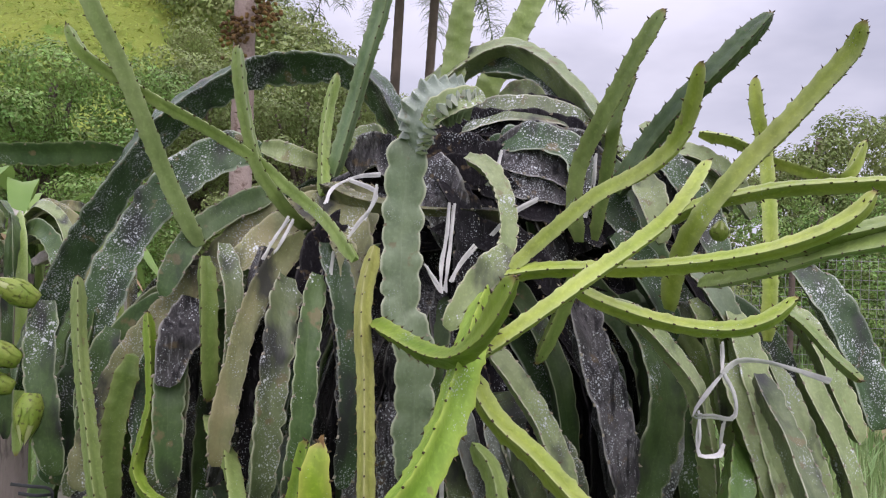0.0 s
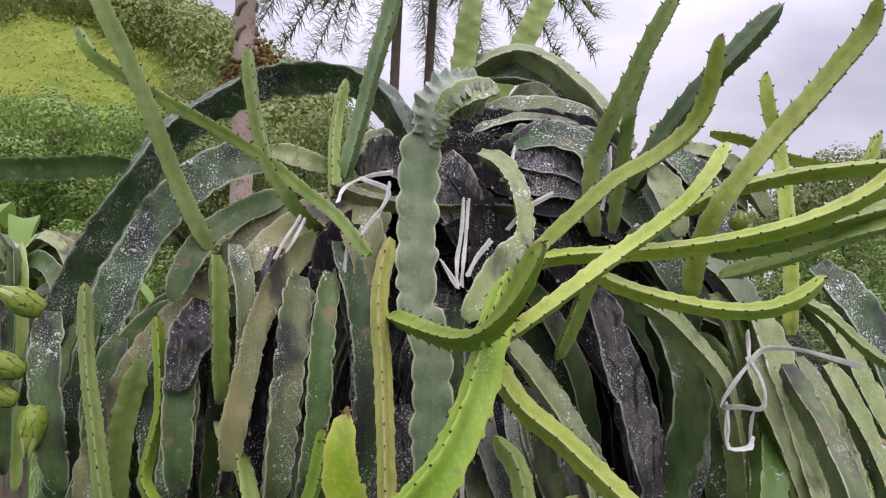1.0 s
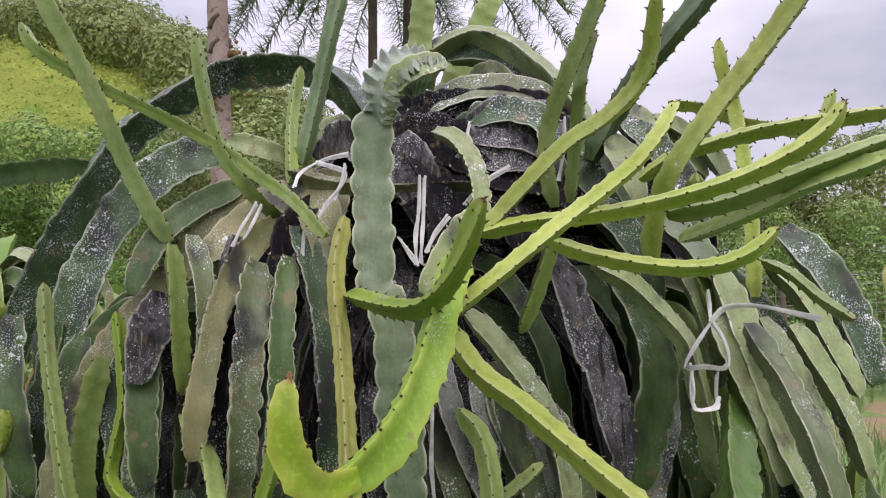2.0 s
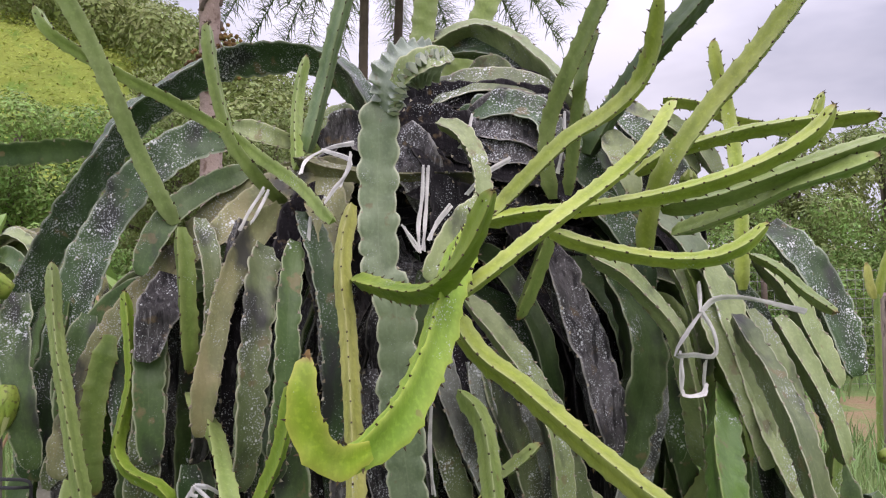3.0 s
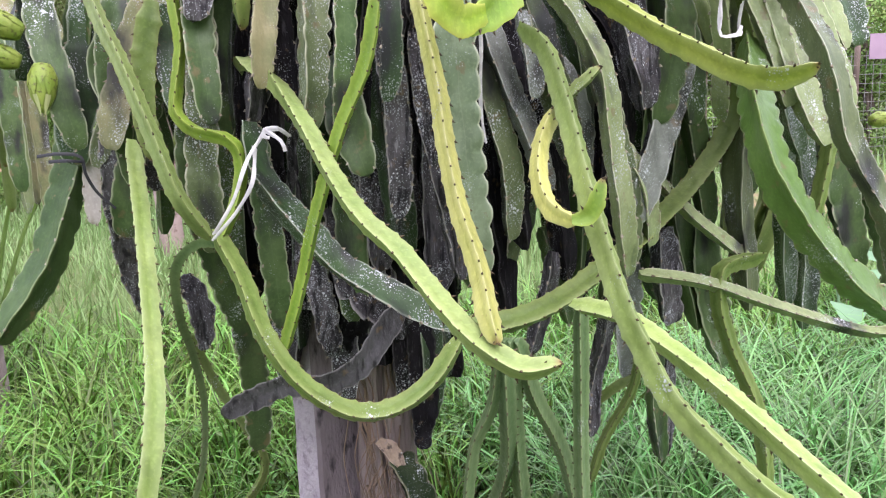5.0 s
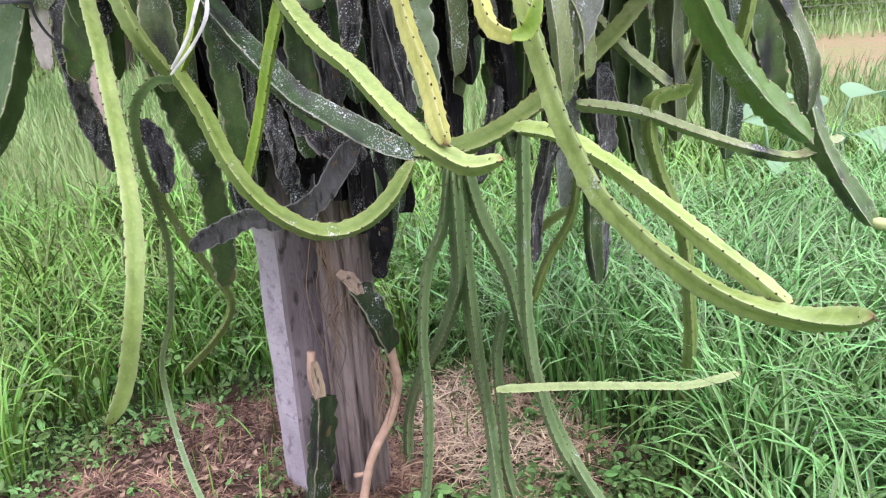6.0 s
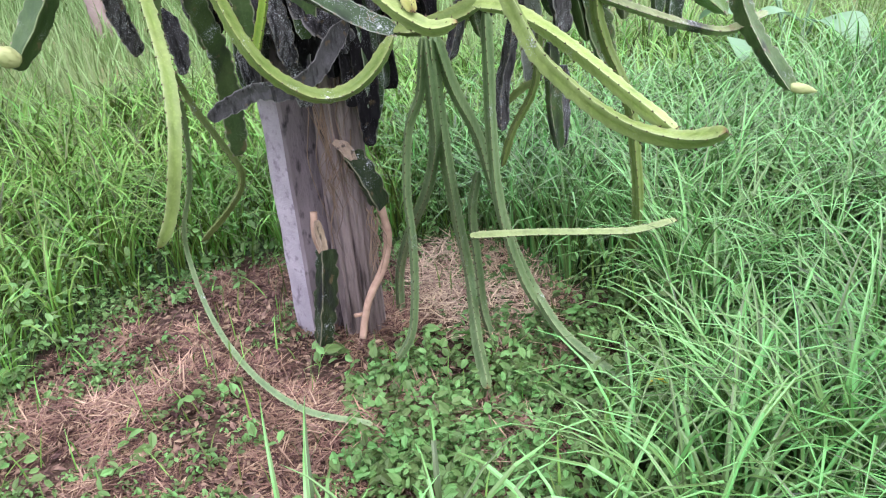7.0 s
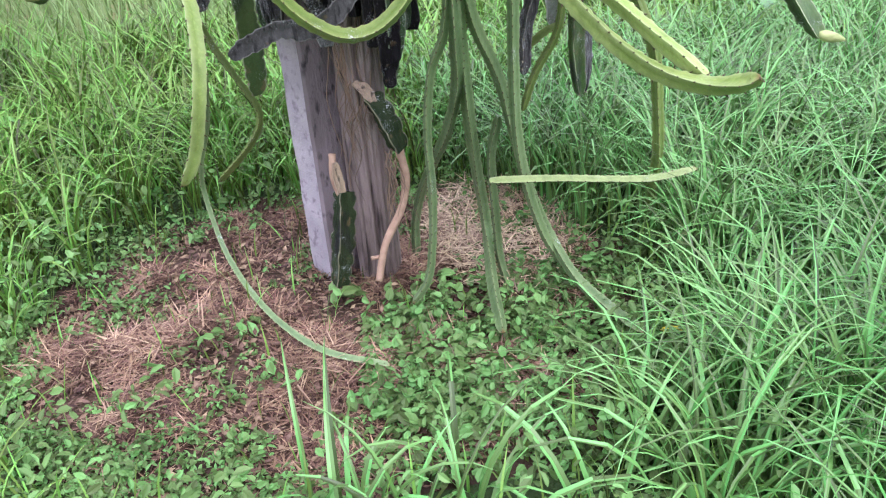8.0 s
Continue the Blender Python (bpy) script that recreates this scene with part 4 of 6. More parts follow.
# old dead stems packed round the heart of the crown
g = random.Random(11)
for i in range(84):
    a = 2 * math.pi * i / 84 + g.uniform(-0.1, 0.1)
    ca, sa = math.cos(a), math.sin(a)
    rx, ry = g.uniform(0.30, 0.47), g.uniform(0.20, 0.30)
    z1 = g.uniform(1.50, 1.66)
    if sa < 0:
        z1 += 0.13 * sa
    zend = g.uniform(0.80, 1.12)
    # mostly black picks: their colour also carries the shade of the crown's gaps
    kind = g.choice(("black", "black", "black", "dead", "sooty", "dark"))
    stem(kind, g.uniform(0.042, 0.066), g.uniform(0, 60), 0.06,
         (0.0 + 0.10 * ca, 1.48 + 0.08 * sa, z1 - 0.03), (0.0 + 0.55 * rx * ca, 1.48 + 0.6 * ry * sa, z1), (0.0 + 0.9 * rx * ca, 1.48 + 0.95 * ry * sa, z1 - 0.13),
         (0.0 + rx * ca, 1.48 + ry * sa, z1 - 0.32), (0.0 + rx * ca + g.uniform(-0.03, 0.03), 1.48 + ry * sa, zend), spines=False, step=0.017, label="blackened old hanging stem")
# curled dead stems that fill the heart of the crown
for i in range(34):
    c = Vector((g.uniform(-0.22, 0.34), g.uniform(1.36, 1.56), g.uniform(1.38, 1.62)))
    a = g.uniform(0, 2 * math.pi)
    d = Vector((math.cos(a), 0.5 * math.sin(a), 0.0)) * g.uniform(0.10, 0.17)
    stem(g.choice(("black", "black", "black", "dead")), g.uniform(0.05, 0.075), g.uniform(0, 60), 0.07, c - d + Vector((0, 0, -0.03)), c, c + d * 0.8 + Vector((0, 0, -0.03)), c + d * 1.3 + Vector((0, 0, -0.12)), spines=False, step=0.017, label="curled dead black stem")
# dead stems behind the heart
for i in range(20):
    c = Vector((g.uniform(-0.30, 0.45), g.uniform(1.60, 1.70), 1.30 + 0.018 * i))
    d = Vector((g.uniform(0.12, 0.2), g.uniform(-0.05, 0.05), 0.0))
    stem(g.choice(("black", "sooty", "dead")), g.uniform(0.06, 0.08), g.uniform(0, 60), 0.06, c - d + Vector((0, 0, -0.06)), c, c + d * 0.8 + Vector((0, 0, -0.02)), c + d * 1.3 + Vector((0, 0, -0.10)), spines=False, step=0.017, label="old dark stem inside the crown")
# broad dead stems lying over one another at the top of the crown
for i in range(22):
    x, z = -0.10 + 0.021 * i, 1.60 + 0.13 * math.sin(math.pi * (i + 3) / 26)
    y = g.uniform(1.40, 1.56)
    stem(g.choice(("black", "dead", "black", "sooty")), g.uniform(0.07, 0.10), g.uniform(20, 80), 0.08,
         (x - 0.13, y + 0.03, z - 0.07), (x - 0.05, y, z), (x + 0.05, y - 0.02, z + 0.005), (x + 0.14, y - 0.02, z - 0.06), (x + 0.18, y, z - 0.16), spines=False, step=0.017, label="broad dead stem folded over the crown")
stem("dead", 0.072, 60, .08, (0.080, 1.310, 1.700), (0.110, 1.300, 1.722), (0.170, 1.295, 1.730), (0.225, 1.290, 1.712), (0.245, 1.290, 1.670))
stem("dead", 0.064, 45, .08, (0.085, 1.270, 1.695), (0.145, 1.255, 1.685), (0.195, 1.245, 1.664), (0.225, 1.235, 1.620))
stem("greyd", 0.056, 30, .06, (0.005, 1.350, 1.750), (0.077, 1.345, 1.782), (0.139, 1.340, 1.788), (0.202, 1.335, 1.776), (0.250, 1.320, 1.735))
stem("dead", 0.085, 65, .06, (-0.030, 1.245, 1.690), (-0.008, 1.230, 1.650), (0.010, 1.215, 1.600), (0.022, 1.205, 1.540))
# stems that climb the posts
for i in range(16):
    a = math.pi + math.pi * i / 15
    ca, sa = math.cos(a), math.sin(a)
    stem(g.choice(("dead", "black", "sooty")), g.uniform(0.045, 0.065), g.uniform(0, 60), 0.05,
         (-0.17 + 0.17 * ca, 1.44 + 0.13 * sa, g.uniform(0.62, 0.86)), (-0.17 + 0.16 * ca, 1.44 + 0.12 * sa, 1.0), (-0.15 + 0.15 * ca, 1.44 + 0.12 * sa, 1.25), (-0.1 + 0.12 * ca, 1.44 + 0.1 * sa, 1.5), spines=False, step=0.017, label="blackened stem clinging to the post")

for x, top, low, width, kind in ((-0.255, 1.10, 0.775, 0.070, "dead"), (-0.205, 1.06, 0.765, 0.075, "black"), (-0.160, 1.04, 0.785, 0.070, "dead"), (-0.120, 1.02, 0.66, 0.060, "black"), (-0.088, 1.00, 0.56, 0.055, "black"), (-0.070, 0.98, 0.62, 0.050, "sooty")):
    y = 1.31 + 0.9 * (x + 0.17) ** 2
    stem(kind, width, g.uniform(20, 60), 0.07, (x - 0.02, y, top), (x - 0.005, y - 0.015, (top + low) / 2 + 0.06), (x + 0.005, y - 0.01, (top + low) / 2 - 0.06), (x, y + 0.005, low), spines=False, step=0.008, label="blackened dead stem on the post head")

# dull stems hanging at both flanks
for i in range(30):
    right = i < 19
    x = g.uniform(0.34, 0.74) if right else g.uniform(-0.62, -0.36)
    y = g.uniform(1.30, 1.62)
    top = g.uniform(1.36, 1.52) - (0.25 * (x - 0.34) if right else 0.0)
    low = g.uniform(0.72, 1.0) if right else g.uniform(0.92, 1.15)
    stem(g.choice(("dark", "sooty", "greyd", "dead", "olive")), g.uniform(0.035, 0.06), g.uniform(0, 60), 0.07,
         (x * 0.6, y + 0.06, top + 0.05), (x * 0.85, y + 0.02, top + 0.02), (x, y, top - 0.12), (x + g.uniform(-0.02, 0.04), y - 0.02, (top + low) / 2 - 0.05), (x + g.uniform(-0.05, 0.05), y - 0.03, low), spines=False, step=0.017, label="dull green stem hanging at the flank")

# living stems
stem("milky", 0.030, 50, .05, (-0.385, 1.240, 1.543), (-0.410, 1.220, 1.599), (-0.436, 1.200, 1.666), (-0.459, 1.170, 1.741), (-0.486, 1.150, 1.812), (-0.515, 1.130, 1.876), (-0.539, 1.120, 1.939))
stem("mid", 0.022, 20, .05, (-0.123, 1.100, 1.531), (-0.174, 1.150, 1.588), (-0.229, 1.180, 1.630), (-0.284, 1.200, 1.674), (-0.335, 1.200, 1.706), (-0.397, 1.180, 1.739), (-0.452, 1.170, 1.767), (-0.503, 1.160, 1.796), (-0.544, 1.150, 1.825), (-0.568, 1.150, 1.863))
stem("mid", 0.024, 25, .05, (-0.212, 1.250, 1.573), (-0.233, 1.220, 1.593), (-0.258, 1.200, 1.625), (-0.288, 1.200, 1.668), (-0.308, 1.200, 1.733), (-0.320, 1.200, 1.794), (-0.327, 1.200, 1.854))
stem("mid", 0.023, 0, .05, (-0.196, 1.250, 1.631), (-0.210, 1.330, 1.724), (-0.209, 1.370, 1.801), (-0.198, 1.380, 1.856))
stem("vine", 0.031, 20, .05, (-0.187, 1.300, 1.666), (-0.174, 1.300, 1.717), (-0.155, 1.300, 1.792), (-0.134, 1.280, 1.866), (-0.114, 1.270, 1.933), (-0.103, 1.250, 1.989))
stem("mid", 0.050, 60, .05, (-0.020, 1.480, 1.780), (0.002, 1.490, 1.850), (0.012, 1.500, 1.925), (0.020, 1.500, 1.997), (0.032, 1.500, 2.074))
stem("mid", 0.053, 60, .05, (0.040, 1.560, 1.780), (0.085, 1.580, 1.890), (0.130, 1.600, 1.979), (0.155, 1.600, 2.032), (0.197, 1.600, 2.126))
stem("soft", 0.028, 25, .05, (0.207, 1.180, 1.569), (0.195, 1.160, 1.634), (0.201, 1.140, 1.688), (0.219, 1.100, 1.738), (0.240, 1.060, 1.789), (0.256, 1.030, 1.828), (0.275, 1.000, 1.868))
stem("olive", 0.024, 15, .05, (0.227, 1.160, 1.571), (0.234, 1.140, 1.638), (0.238, 1.120, 1.699), (0.248, 1.120, 1.764), (0.262, 1.100, 1.806))
stem("lime", 0.023, 30, .05, (0.091, 1.020, 1.526), (0.113, 1.020, 1.547), (0.150, 1.000, 1.584), (0.193, 0.980, 1.623), (0.238, 0.960, 1.649), (0.268, 0.930, 1.676), (0.279, 0.900, 1.707), (0.280, 0.880, 1.733), (0.279, 0.860, 1.767))
stem("forest", 0.040, 10, .06, (0.277, 1.250, 1.647), (0.296, 1.250, 1.682), (0.328, 1.250, 1.732), (0.361, 1.220, 1.782), (0.400, 1.200, 1.828), (0.440, 1.200, 1.871), (0.495, 1.200, 1.932))
stem("lime", 0.026, 25, .05, (0.515, 1.220, 1.423), (0.529, 1.250, 1.536), (0.536, 1.280, 1.620), (0.541, 1.300, 1.670), (0.540, 1.320, 1.740), (0.526, 1.320, 1.798), (0.519, 1.320, 1.860))
stem("lime", 0.022, 25, .05, (0.027, 0.930, 1.411), (0.049, 0.920, 1.427), (0.088, 0.920, 1.455), (0.134, 0.920, 1.490), (0.181, 0.930, 1.525), (0.224, 0.940, 1.555), (0.267, 0.950, 1.589), (0.305, 0.970, 1.630), (0.338, 1.000, 1.676))
stem("lime", 0.023, 10, .05, (0.084, 1.020, 1.519), (0.132, 1.000, 1.528), (0.198, 0.980, 1.532), (0.252, 0.950, 1.536), (0.309, 0.920, 1.545), (0.364, 0.880, 1.559), (0.406, 0.850, 1.578), (0.438, 0.830, 1.601), (0.454, 0.820, 1.627))
stem("lime", 0.024, 0, .05, (0.327, 1.150, 1.601), (0.363, 1.120, 1.625), (0.404, 1.100, 1.637), (0.466, 1.080, 1.650), (0.520, 1.050, 1.654), (0.582, 1.030, 1.658), (0.616, 1.000, 1.656))
stem("mid", 0.027, 30, .05, (0.381, 1.150, 1.511), (0.415, 1.100, 1.523), (0.456, 1.050, 1.542), (0.491, 1.000, 1.562), (0.532, 0.950, 1.575), (0.563, 0.920, 1.587))
stem("mid", 0.029, 0, .05, (0.348, 1.100, 1.543), (0.411, 1.050, 1.552), (0.474, 1.000, 1.575), (0.543, 0.950, 1.598), (0.584, 0.930, 1.612))
stem("lime", 0.023, 10, .05, (0.166, 1.000, 1.506), (0.211, 0.980, 1.487), (0.259, 0.960, 1.473), (0.316, 0.950, 1.464), (0.359, 0.940, 1.466), (0.394, 0.930, 1.480), (0.426, 0.930, 1.507))
stem("olive", 0.019, 30, .05, (0.519, 1.200, 1.478), (0.537, 1.150, 1.456), (0.557, 1.100, 1.417), (0.571, 1.050, 1.391))
stem("lime", 0.023, 0, .06, (0.453, 1.400, 1.774), (0.511, 1.380, 1.759), (0.556, 1.350, 1.727), (0.600, 1.300, 1.702), (0.639, 1.250, 1.687), (0.673, 1.250, 1.749))
stem("pale", 0.040, 40, .06, (0.361, 1.450, 1.793), (0.413, 1.420, 1.744), (0.465, 1.400, 1.688), (0.506, 1.380, 1.635))
stem("pale", 0.052, 60, .05, (0.309, 1.250, 1.682), (0.326, 1.220, 1.624), (0.336, 1.200, 1.570))
stem("olime", 0.026, 30, .06, (-0.090, 1.045, 1.448), (-0.052, 0.975, 1.436), (-0.012, 0.895, 1.428), (0.018, 0.835, 1.436), (0.045, 0.780, 1.470), (0.069, 0.733, 1.527))
stem("pale", 0.043, 60, .06, (0.089, 1.060, 1.555), (0.060, 1.050, 1.518), (0.032, 1.040, 1.481), (0.008, 1.030, 1.445))
stem("lime", 0.029, 10, .05, (0.032, 0.910, 1.410), (0.064, 0.890, 1.359), (0.111, 0.860, 1.321), (0.159, 0.820, 1.278), (0.199, 0.770, 1.244), (0.230, 0.730, 1.221), (0.251, 0.700, 1.216), (0.277, 0.680, 1.225))
stem("teal", 0.078, 20, .10, (-0.042, 1.125, 1.695), (-0.034, 1.105, 1.728), (-0.018, 1.100, 1.750), (0.004, 1.110, 1.764), (0.034, 1.130, 1.770), tip=False, wave=0.13, step=0.0022)
stem("pale", 0.040, 60, .10, (-0.030, 1.085, 1.722), (-0.012, 1.080, 1.742), (0.014, 1.085, 1.756), (0.050, 1.105, 1.768), wave=0.02)
stem("tan", 0.026, 0, .05, (-0.199, 1.250, 1.645), (-0.133, 1.220, 1.622), (-0.046, 1.200, 1.609), (0.048, 1.200, 1.608), (0.112, 1.200, 1.603))
stem("pale", 0.057, 15, .05, (-0.060, 1.480, 1.790), (-0.034, 1.500, 1.847), (0.003, 1.500, 1.886), (0.041, 1.500, 1.913), (0.105, 1.480, 1.931), (0.162, 1.420, 1.900), (0.216, 1.380, 1.838), (0.249, 1.350, 1.790), (0.285, 1.300, 1.720))
stem("sooty", 0.052, 40, .06, (0.068, 1.500, 1.897), (0.125, 1.470, 1.895), (0.178, 1.430, 1.864), (0.213, 1.400, 1.813), (0.232, 1.370, 1.755))
stem("shade", 0.050, -35, .10, (-0.949, 1.550, 1.706), (-0.860, 1.550, 1.710), (-0.760, 1.550, 1.715), (-0.630, 1.530, 1.721))
stem("sooty", 0.056, 50, .08, (0.073, 1.320, 1.723), (0.143, 1.270, 1.730), (0.201, 1.240, 1.704), (0.210, 1.200, 1.640))
stem("black", 0.058, 50, .08, (-0.031, 1.300, 1.706), (0.016, 1.340, 1.742), (0.095, 1.360, 1.785), (0.183, 1.360, 1.793), (0.237, 1.340, 1.773))
stem("black", 0.051, 30, .08, (-0.012, 1.240, 1.667), (0.023, 1.200, 1.617), (0.030, 1.180, 1.547), (0.037, 1.160, 1.480))
stem("dead", 0.048, 50, .08, (0.096, 1.260, 1.660), (0.147, 1.240, 1.647), (0.196, 1.220, 1.626))
stem("black", 0.049, 60, .08, (0.105, 1.180, 1.579), (0.144, 1.160, 1.527), (0.164, 1.140, 1.485))
stem("pale", 0.036, 60, .05, (-0.309, 1.300, 1.710), (-0.258, 1.320, 1.699), (-0.216, 1.350, 1.689))
stem("tan", 0.038, 40, .05, (-0.216, 1.200, 1.564), (-0.254, 1.180, 1.517), (-0.283, 1.150, 1.452), (-0.295, 1.120, 1.374), (-0.304, 1.100, 1.300), (-0.311, 1.100, 1.232))
stem("dark", 0.045, 60, .05, (-0.281, 1.300, 1.635), (-0.340, 1.280, 1.605), (-0.388, 1.260, 1.568), (-0.416, 1.240, 1.522), (-0.435, 1.220, 1.462))
stem("tan", 0.061, 60, .05, (-0.195, 1.280, 1.640), (-0.153, 1.240, 1.598), (-0.131, 1.200, 1.534), (-0.137, 1.180, 1.466))
stem("olive", 0.030, 10, .05, (-0.347, 1.130, 1.527), (-0.338, 1.120, 1.460), (-0.335, 1.120, 1.390), (-0.333, 1.130, 1.317))
stem("greyd", 0.049, 15, .1, (-0.232, 1.150, 1.499), (-0.230, 1.080, 1.408), (-0.232, 1.050, 1.327), (-0.235, 1.040, 1.248), (-0.245, 1.050, 1.170))
stem("dark", 0.037, 25, .1, (-0.187, 1.150, 1.506), (-0.189, 1.100, 1.409), (-0.189, 1.080, 1.327), (-0.196, 1.070, 1.245), (-0.206, 1.080, 1.170))
stem("dead", 0.041, 40, .05, (-0.176, 1.200, 1.532), (-0.141, 1.160, 1.414), (-0.127, 1.150, 1.292), (-0.117, 1.150, 1.160), (-0.117, 1.160, 1.023))
stem("dark", 0.063, 60, .06, (-0.204, 1.170, 1.276), (-0.189, 1.130, 1.190), (-0.166, 1.100, 1.100))
stem("dead", 0.044, 10, .05, (-0.273, 1.200, 1.543), (-0.293, 1.180, 1.428), (-0.314, 1.170, 1.296), (-0.338, 1.170, 1.181))
stem("dead", 0.070, 40, .06, (-0.385, 1.200, 1.458), (-0.396, 1.160, 1.385), (-0.404, 1.150, 1.333))
stem("olime", 0.021, 20, .05, (-0.391, 1.100, 1.008), (-0.357, 1.100, 1.077), (-0.348, 1.100, 1.133), (-0.365, 1.100, 1.163), (-0.416, 1.130, 1.178), (-0.442, 1.150, 1.203), (-0.441, 1.160, 1.238), (-0.431, 1.170, 1.299), (-0.436, 1.180, 1.361), (-0.452, 1.200, 1.438))
stem("olive", 0.030, 10, .05, (-0.394, 1.100, 1.030), (-0.355, 1.050, 0.966), (-0.326, 1.000, 0.903), (-0.292, 0.980, 0.849), (-0.248, 0.960, 0.811), (-0.196, 0.960, 0.785), (-0.140, 0.970, 0.788), (-0.089, 0.980, 0.821), (-0.044, 1.020, 0.869))
stem("vine", 0.017, 20, .04, (-0.370, 1.100, 1.007), (-0.426, 1.130, 1.009), (-0.478, 1.200, 0.957), (-0.504, 1.300, 0.855), (-0.522, 1.450, 0.739), (-0.539, 1.580, 0.580), (-0.572, 1.650, 0.404), (-0.620, 1.680, 0.264), (-0.626, 1.680, 0.158), (-0.590, 1.570, 0.050), (-0.513, 1.356, 0.030), (-0.424, 1.166, 0.030), (-0.324, 1.032, 0.030), (-0.183, 0.956, 0.020))
stem("olive", 0.020, 20, .04, (-0.533, 1.500, 0.761), (-0.497, 1.520, 0.643), (-0.451, 1.540, 0.537), (-0.421, 1.580, 0.434), (-0.468, 1.620, 0.335), (-0.581, 1.700, 0.204))
stem("dead", 0.041, 30, .06, (-0.554, 1.300, 1.333), (-0.585, 1.300, 1.140), (-0.599, 1.350, 0.994), (-0.599, 1.400, 0.903), (-0.583, 1.450, 0.803))
stem("dead", 0.044, 40, .1, (-0.510, 1.400, 0.907), (-0.487, 1.400, 0.841), (-0.488, 1.400, 0.759))
stem("dark", 0.045, 40, .08, (-0.340, 1.220, 1.175), (-0.331, 1.200, 1.062), (-0.324, 1.200, 0.952), (-0.322, 1.220, 0.843))
stem("dead", 0.049, 40, .08, (-0.276, 1.250, 0.959), (-0.255, 1.250, 0.869), (-0.244, 1.280, 0.768))
stem("ash", 0.044, 40, .08, (-0.116, 1.235, 0.862), (-0.140, 1.220, 0.845), (-0.166, 1.205, 0.815), (-0.196, 1.190, 0.780), (-0.256, 1.185, 0.752), (-0.318, 1.190, 0.756), (-0.377, 1.205, 0.731), (-0.430, 1.215, 0.700), spines=False)
stem("sooty", 0.045, 20, .05, (-0.339, 1.140, 1.184), (-0.327, 1.110, 1.112), (-0.272, 1.080, 1.038), (-0.220, 1.060, 0.979), (-0.158, 1.050, 0.935), (-0.093, 1.050, 0.895), (-0.029, 1.060, 0.866))
stem("olive", 0.038, 20, .05, (-0.037, 1.060, 0.871), (0.026, 1.050, 0.872), (0.103, 1.070, 0.888), (0.202, 1.120, 0.929), (0.311, 1.200, 0.976), (0.430, 1.280, 1.051), (0.503, 1.300, 1.148), (0.512, 1.280, 1.246), (0.494, 1.250, 1.338))
stem("vivid", 0.020, 20, .05, (-0.303, 1.050, 0.852), (-0.269, 1.030, 0.956), (-0.244, 1.000, 1.046), (-0.201, 0.950, 1.170), (-0.163, 0.900, 1.253), (-0.147, 0.880, 1.329))
stem("mid", 0.028, 20, .07, (0.106, 0.970, 0.917), (0.157, 0.900, 0.912), (0.187, 0.800, 0.893), (0.218, 0.720, 0.864), (0.243, 0.650, 0.836), (0.263, 0.580, 0.813), (0.288, 0.520, 0.788))
stem("pale", 0.037, 20, .05, (0.066, 1.100, 1.419), (0.116, 1.080, 1.356), (0.153, 1.060, 1.294), (0.177, 1.040, 1.222), (0.186, 1.030, 1.126), (0.201, 1.030, 1.028), (0.216, 1.050, 0.934))
stem("soft", 0.018, 20, .05, (0.092, 0.980, 1.194), (0.120, 0.970, 1.217), (0.145, 0.960, 1.241))
stem("yellow", 0.024, 20, .05, (0.075, 0.930, 1.190), (0.051, 0.900, 1.157), (0.035, 0.860, 1.121), (0.031, 0.820, 1.092), (0.036, 0.780, 1.077), (0.054, 0.750, 1.070))
stem("vivid", 0.022, 50, .06, (0.045, 0.752, 1.072), (0.062, 0.747, 1.075), (0.070, 0.740, 1.092), (0.076, 0.740, 1.117))
stem("olive", 0.026, 20, .05, (0.197, 1.140, 1.525), (0.169, 1.150, 1.445), (0.143, 1.150, 1.385))
stem("dead", 0.063, 30, .05, (0.198, 1.220, 1.500), (0.218, 1.180, 1.428), (0.241, 1.160, 1.347), (0.262, 1.140, 1.270), (0.273, 1.130, 1.179))
stem("greyd", 0.052, 30, .05, (0.088, 1.120, 1.346), (0.109, 1.120, 1.261), (0.140, 1.130, 1.174), (0.158, 1.140, 1.093))
stem("dark", 0.071, 40, .06, (0.297, 1.260, 1.487), (0.327, 1.230, 1.417), (0.341, 1.200, 1.325), (0.317, 1.170, 1.233), (0.300, 1.160, 1.156))
stem("frost", 0.056, 40, .06, (0.361, 1.200, 1.299), (0.329, 1.180, 1.192), (0.289, 1.160, 1.085), (0.259, 1.150, 0.995))
stem("pale", 0.033, 20, .05, (0.244, 1.120, 1.480), (0.289, 1.100, 1.452), (0.331, 1.090, 1.406), (0.360, 1.080, 1.361), (0.383, 1.100, 1.290), (0.400, 1.130, 1.239), (0.424, 1.180, 1.157))
stem("olive", 0.042, 20, .05, (0.417, 1.200, 1.458), (0.448, 1.200, 1.374), (0.478, 1.200, 1.290), (0.506, 1.200, 1.159))
stem("dark", 0.053, 30, .05, (0.378, 1.280, 1.352), (0.399, 1.270, 1.264), (0.409, 1.260, 1.145))
stem("pale", 0.054, 50, .06, (0.448, 1.200, 1.465), (0.460, 1.130, 1.346), (0.478, 1.100, 1.261), (0.504, 1.080, 1.187), (0.532, 1.060, 1.114))
stem("pale", 0.045, 40, .06, (0.572, 1.300, 1.475), (0.615, 1.280, 1.420), (0.645, 1.260, 1.341), (0.675, 1.240, 1.265))
stem("dark", 0.050, 30, .08, (0.753, 1.300, 1.077), (0.801, 1.280, 0.922), (0.792, 1.200, 0.799), (0.831, 1.160, 0.712), (0.890, 1.130, 0.622))
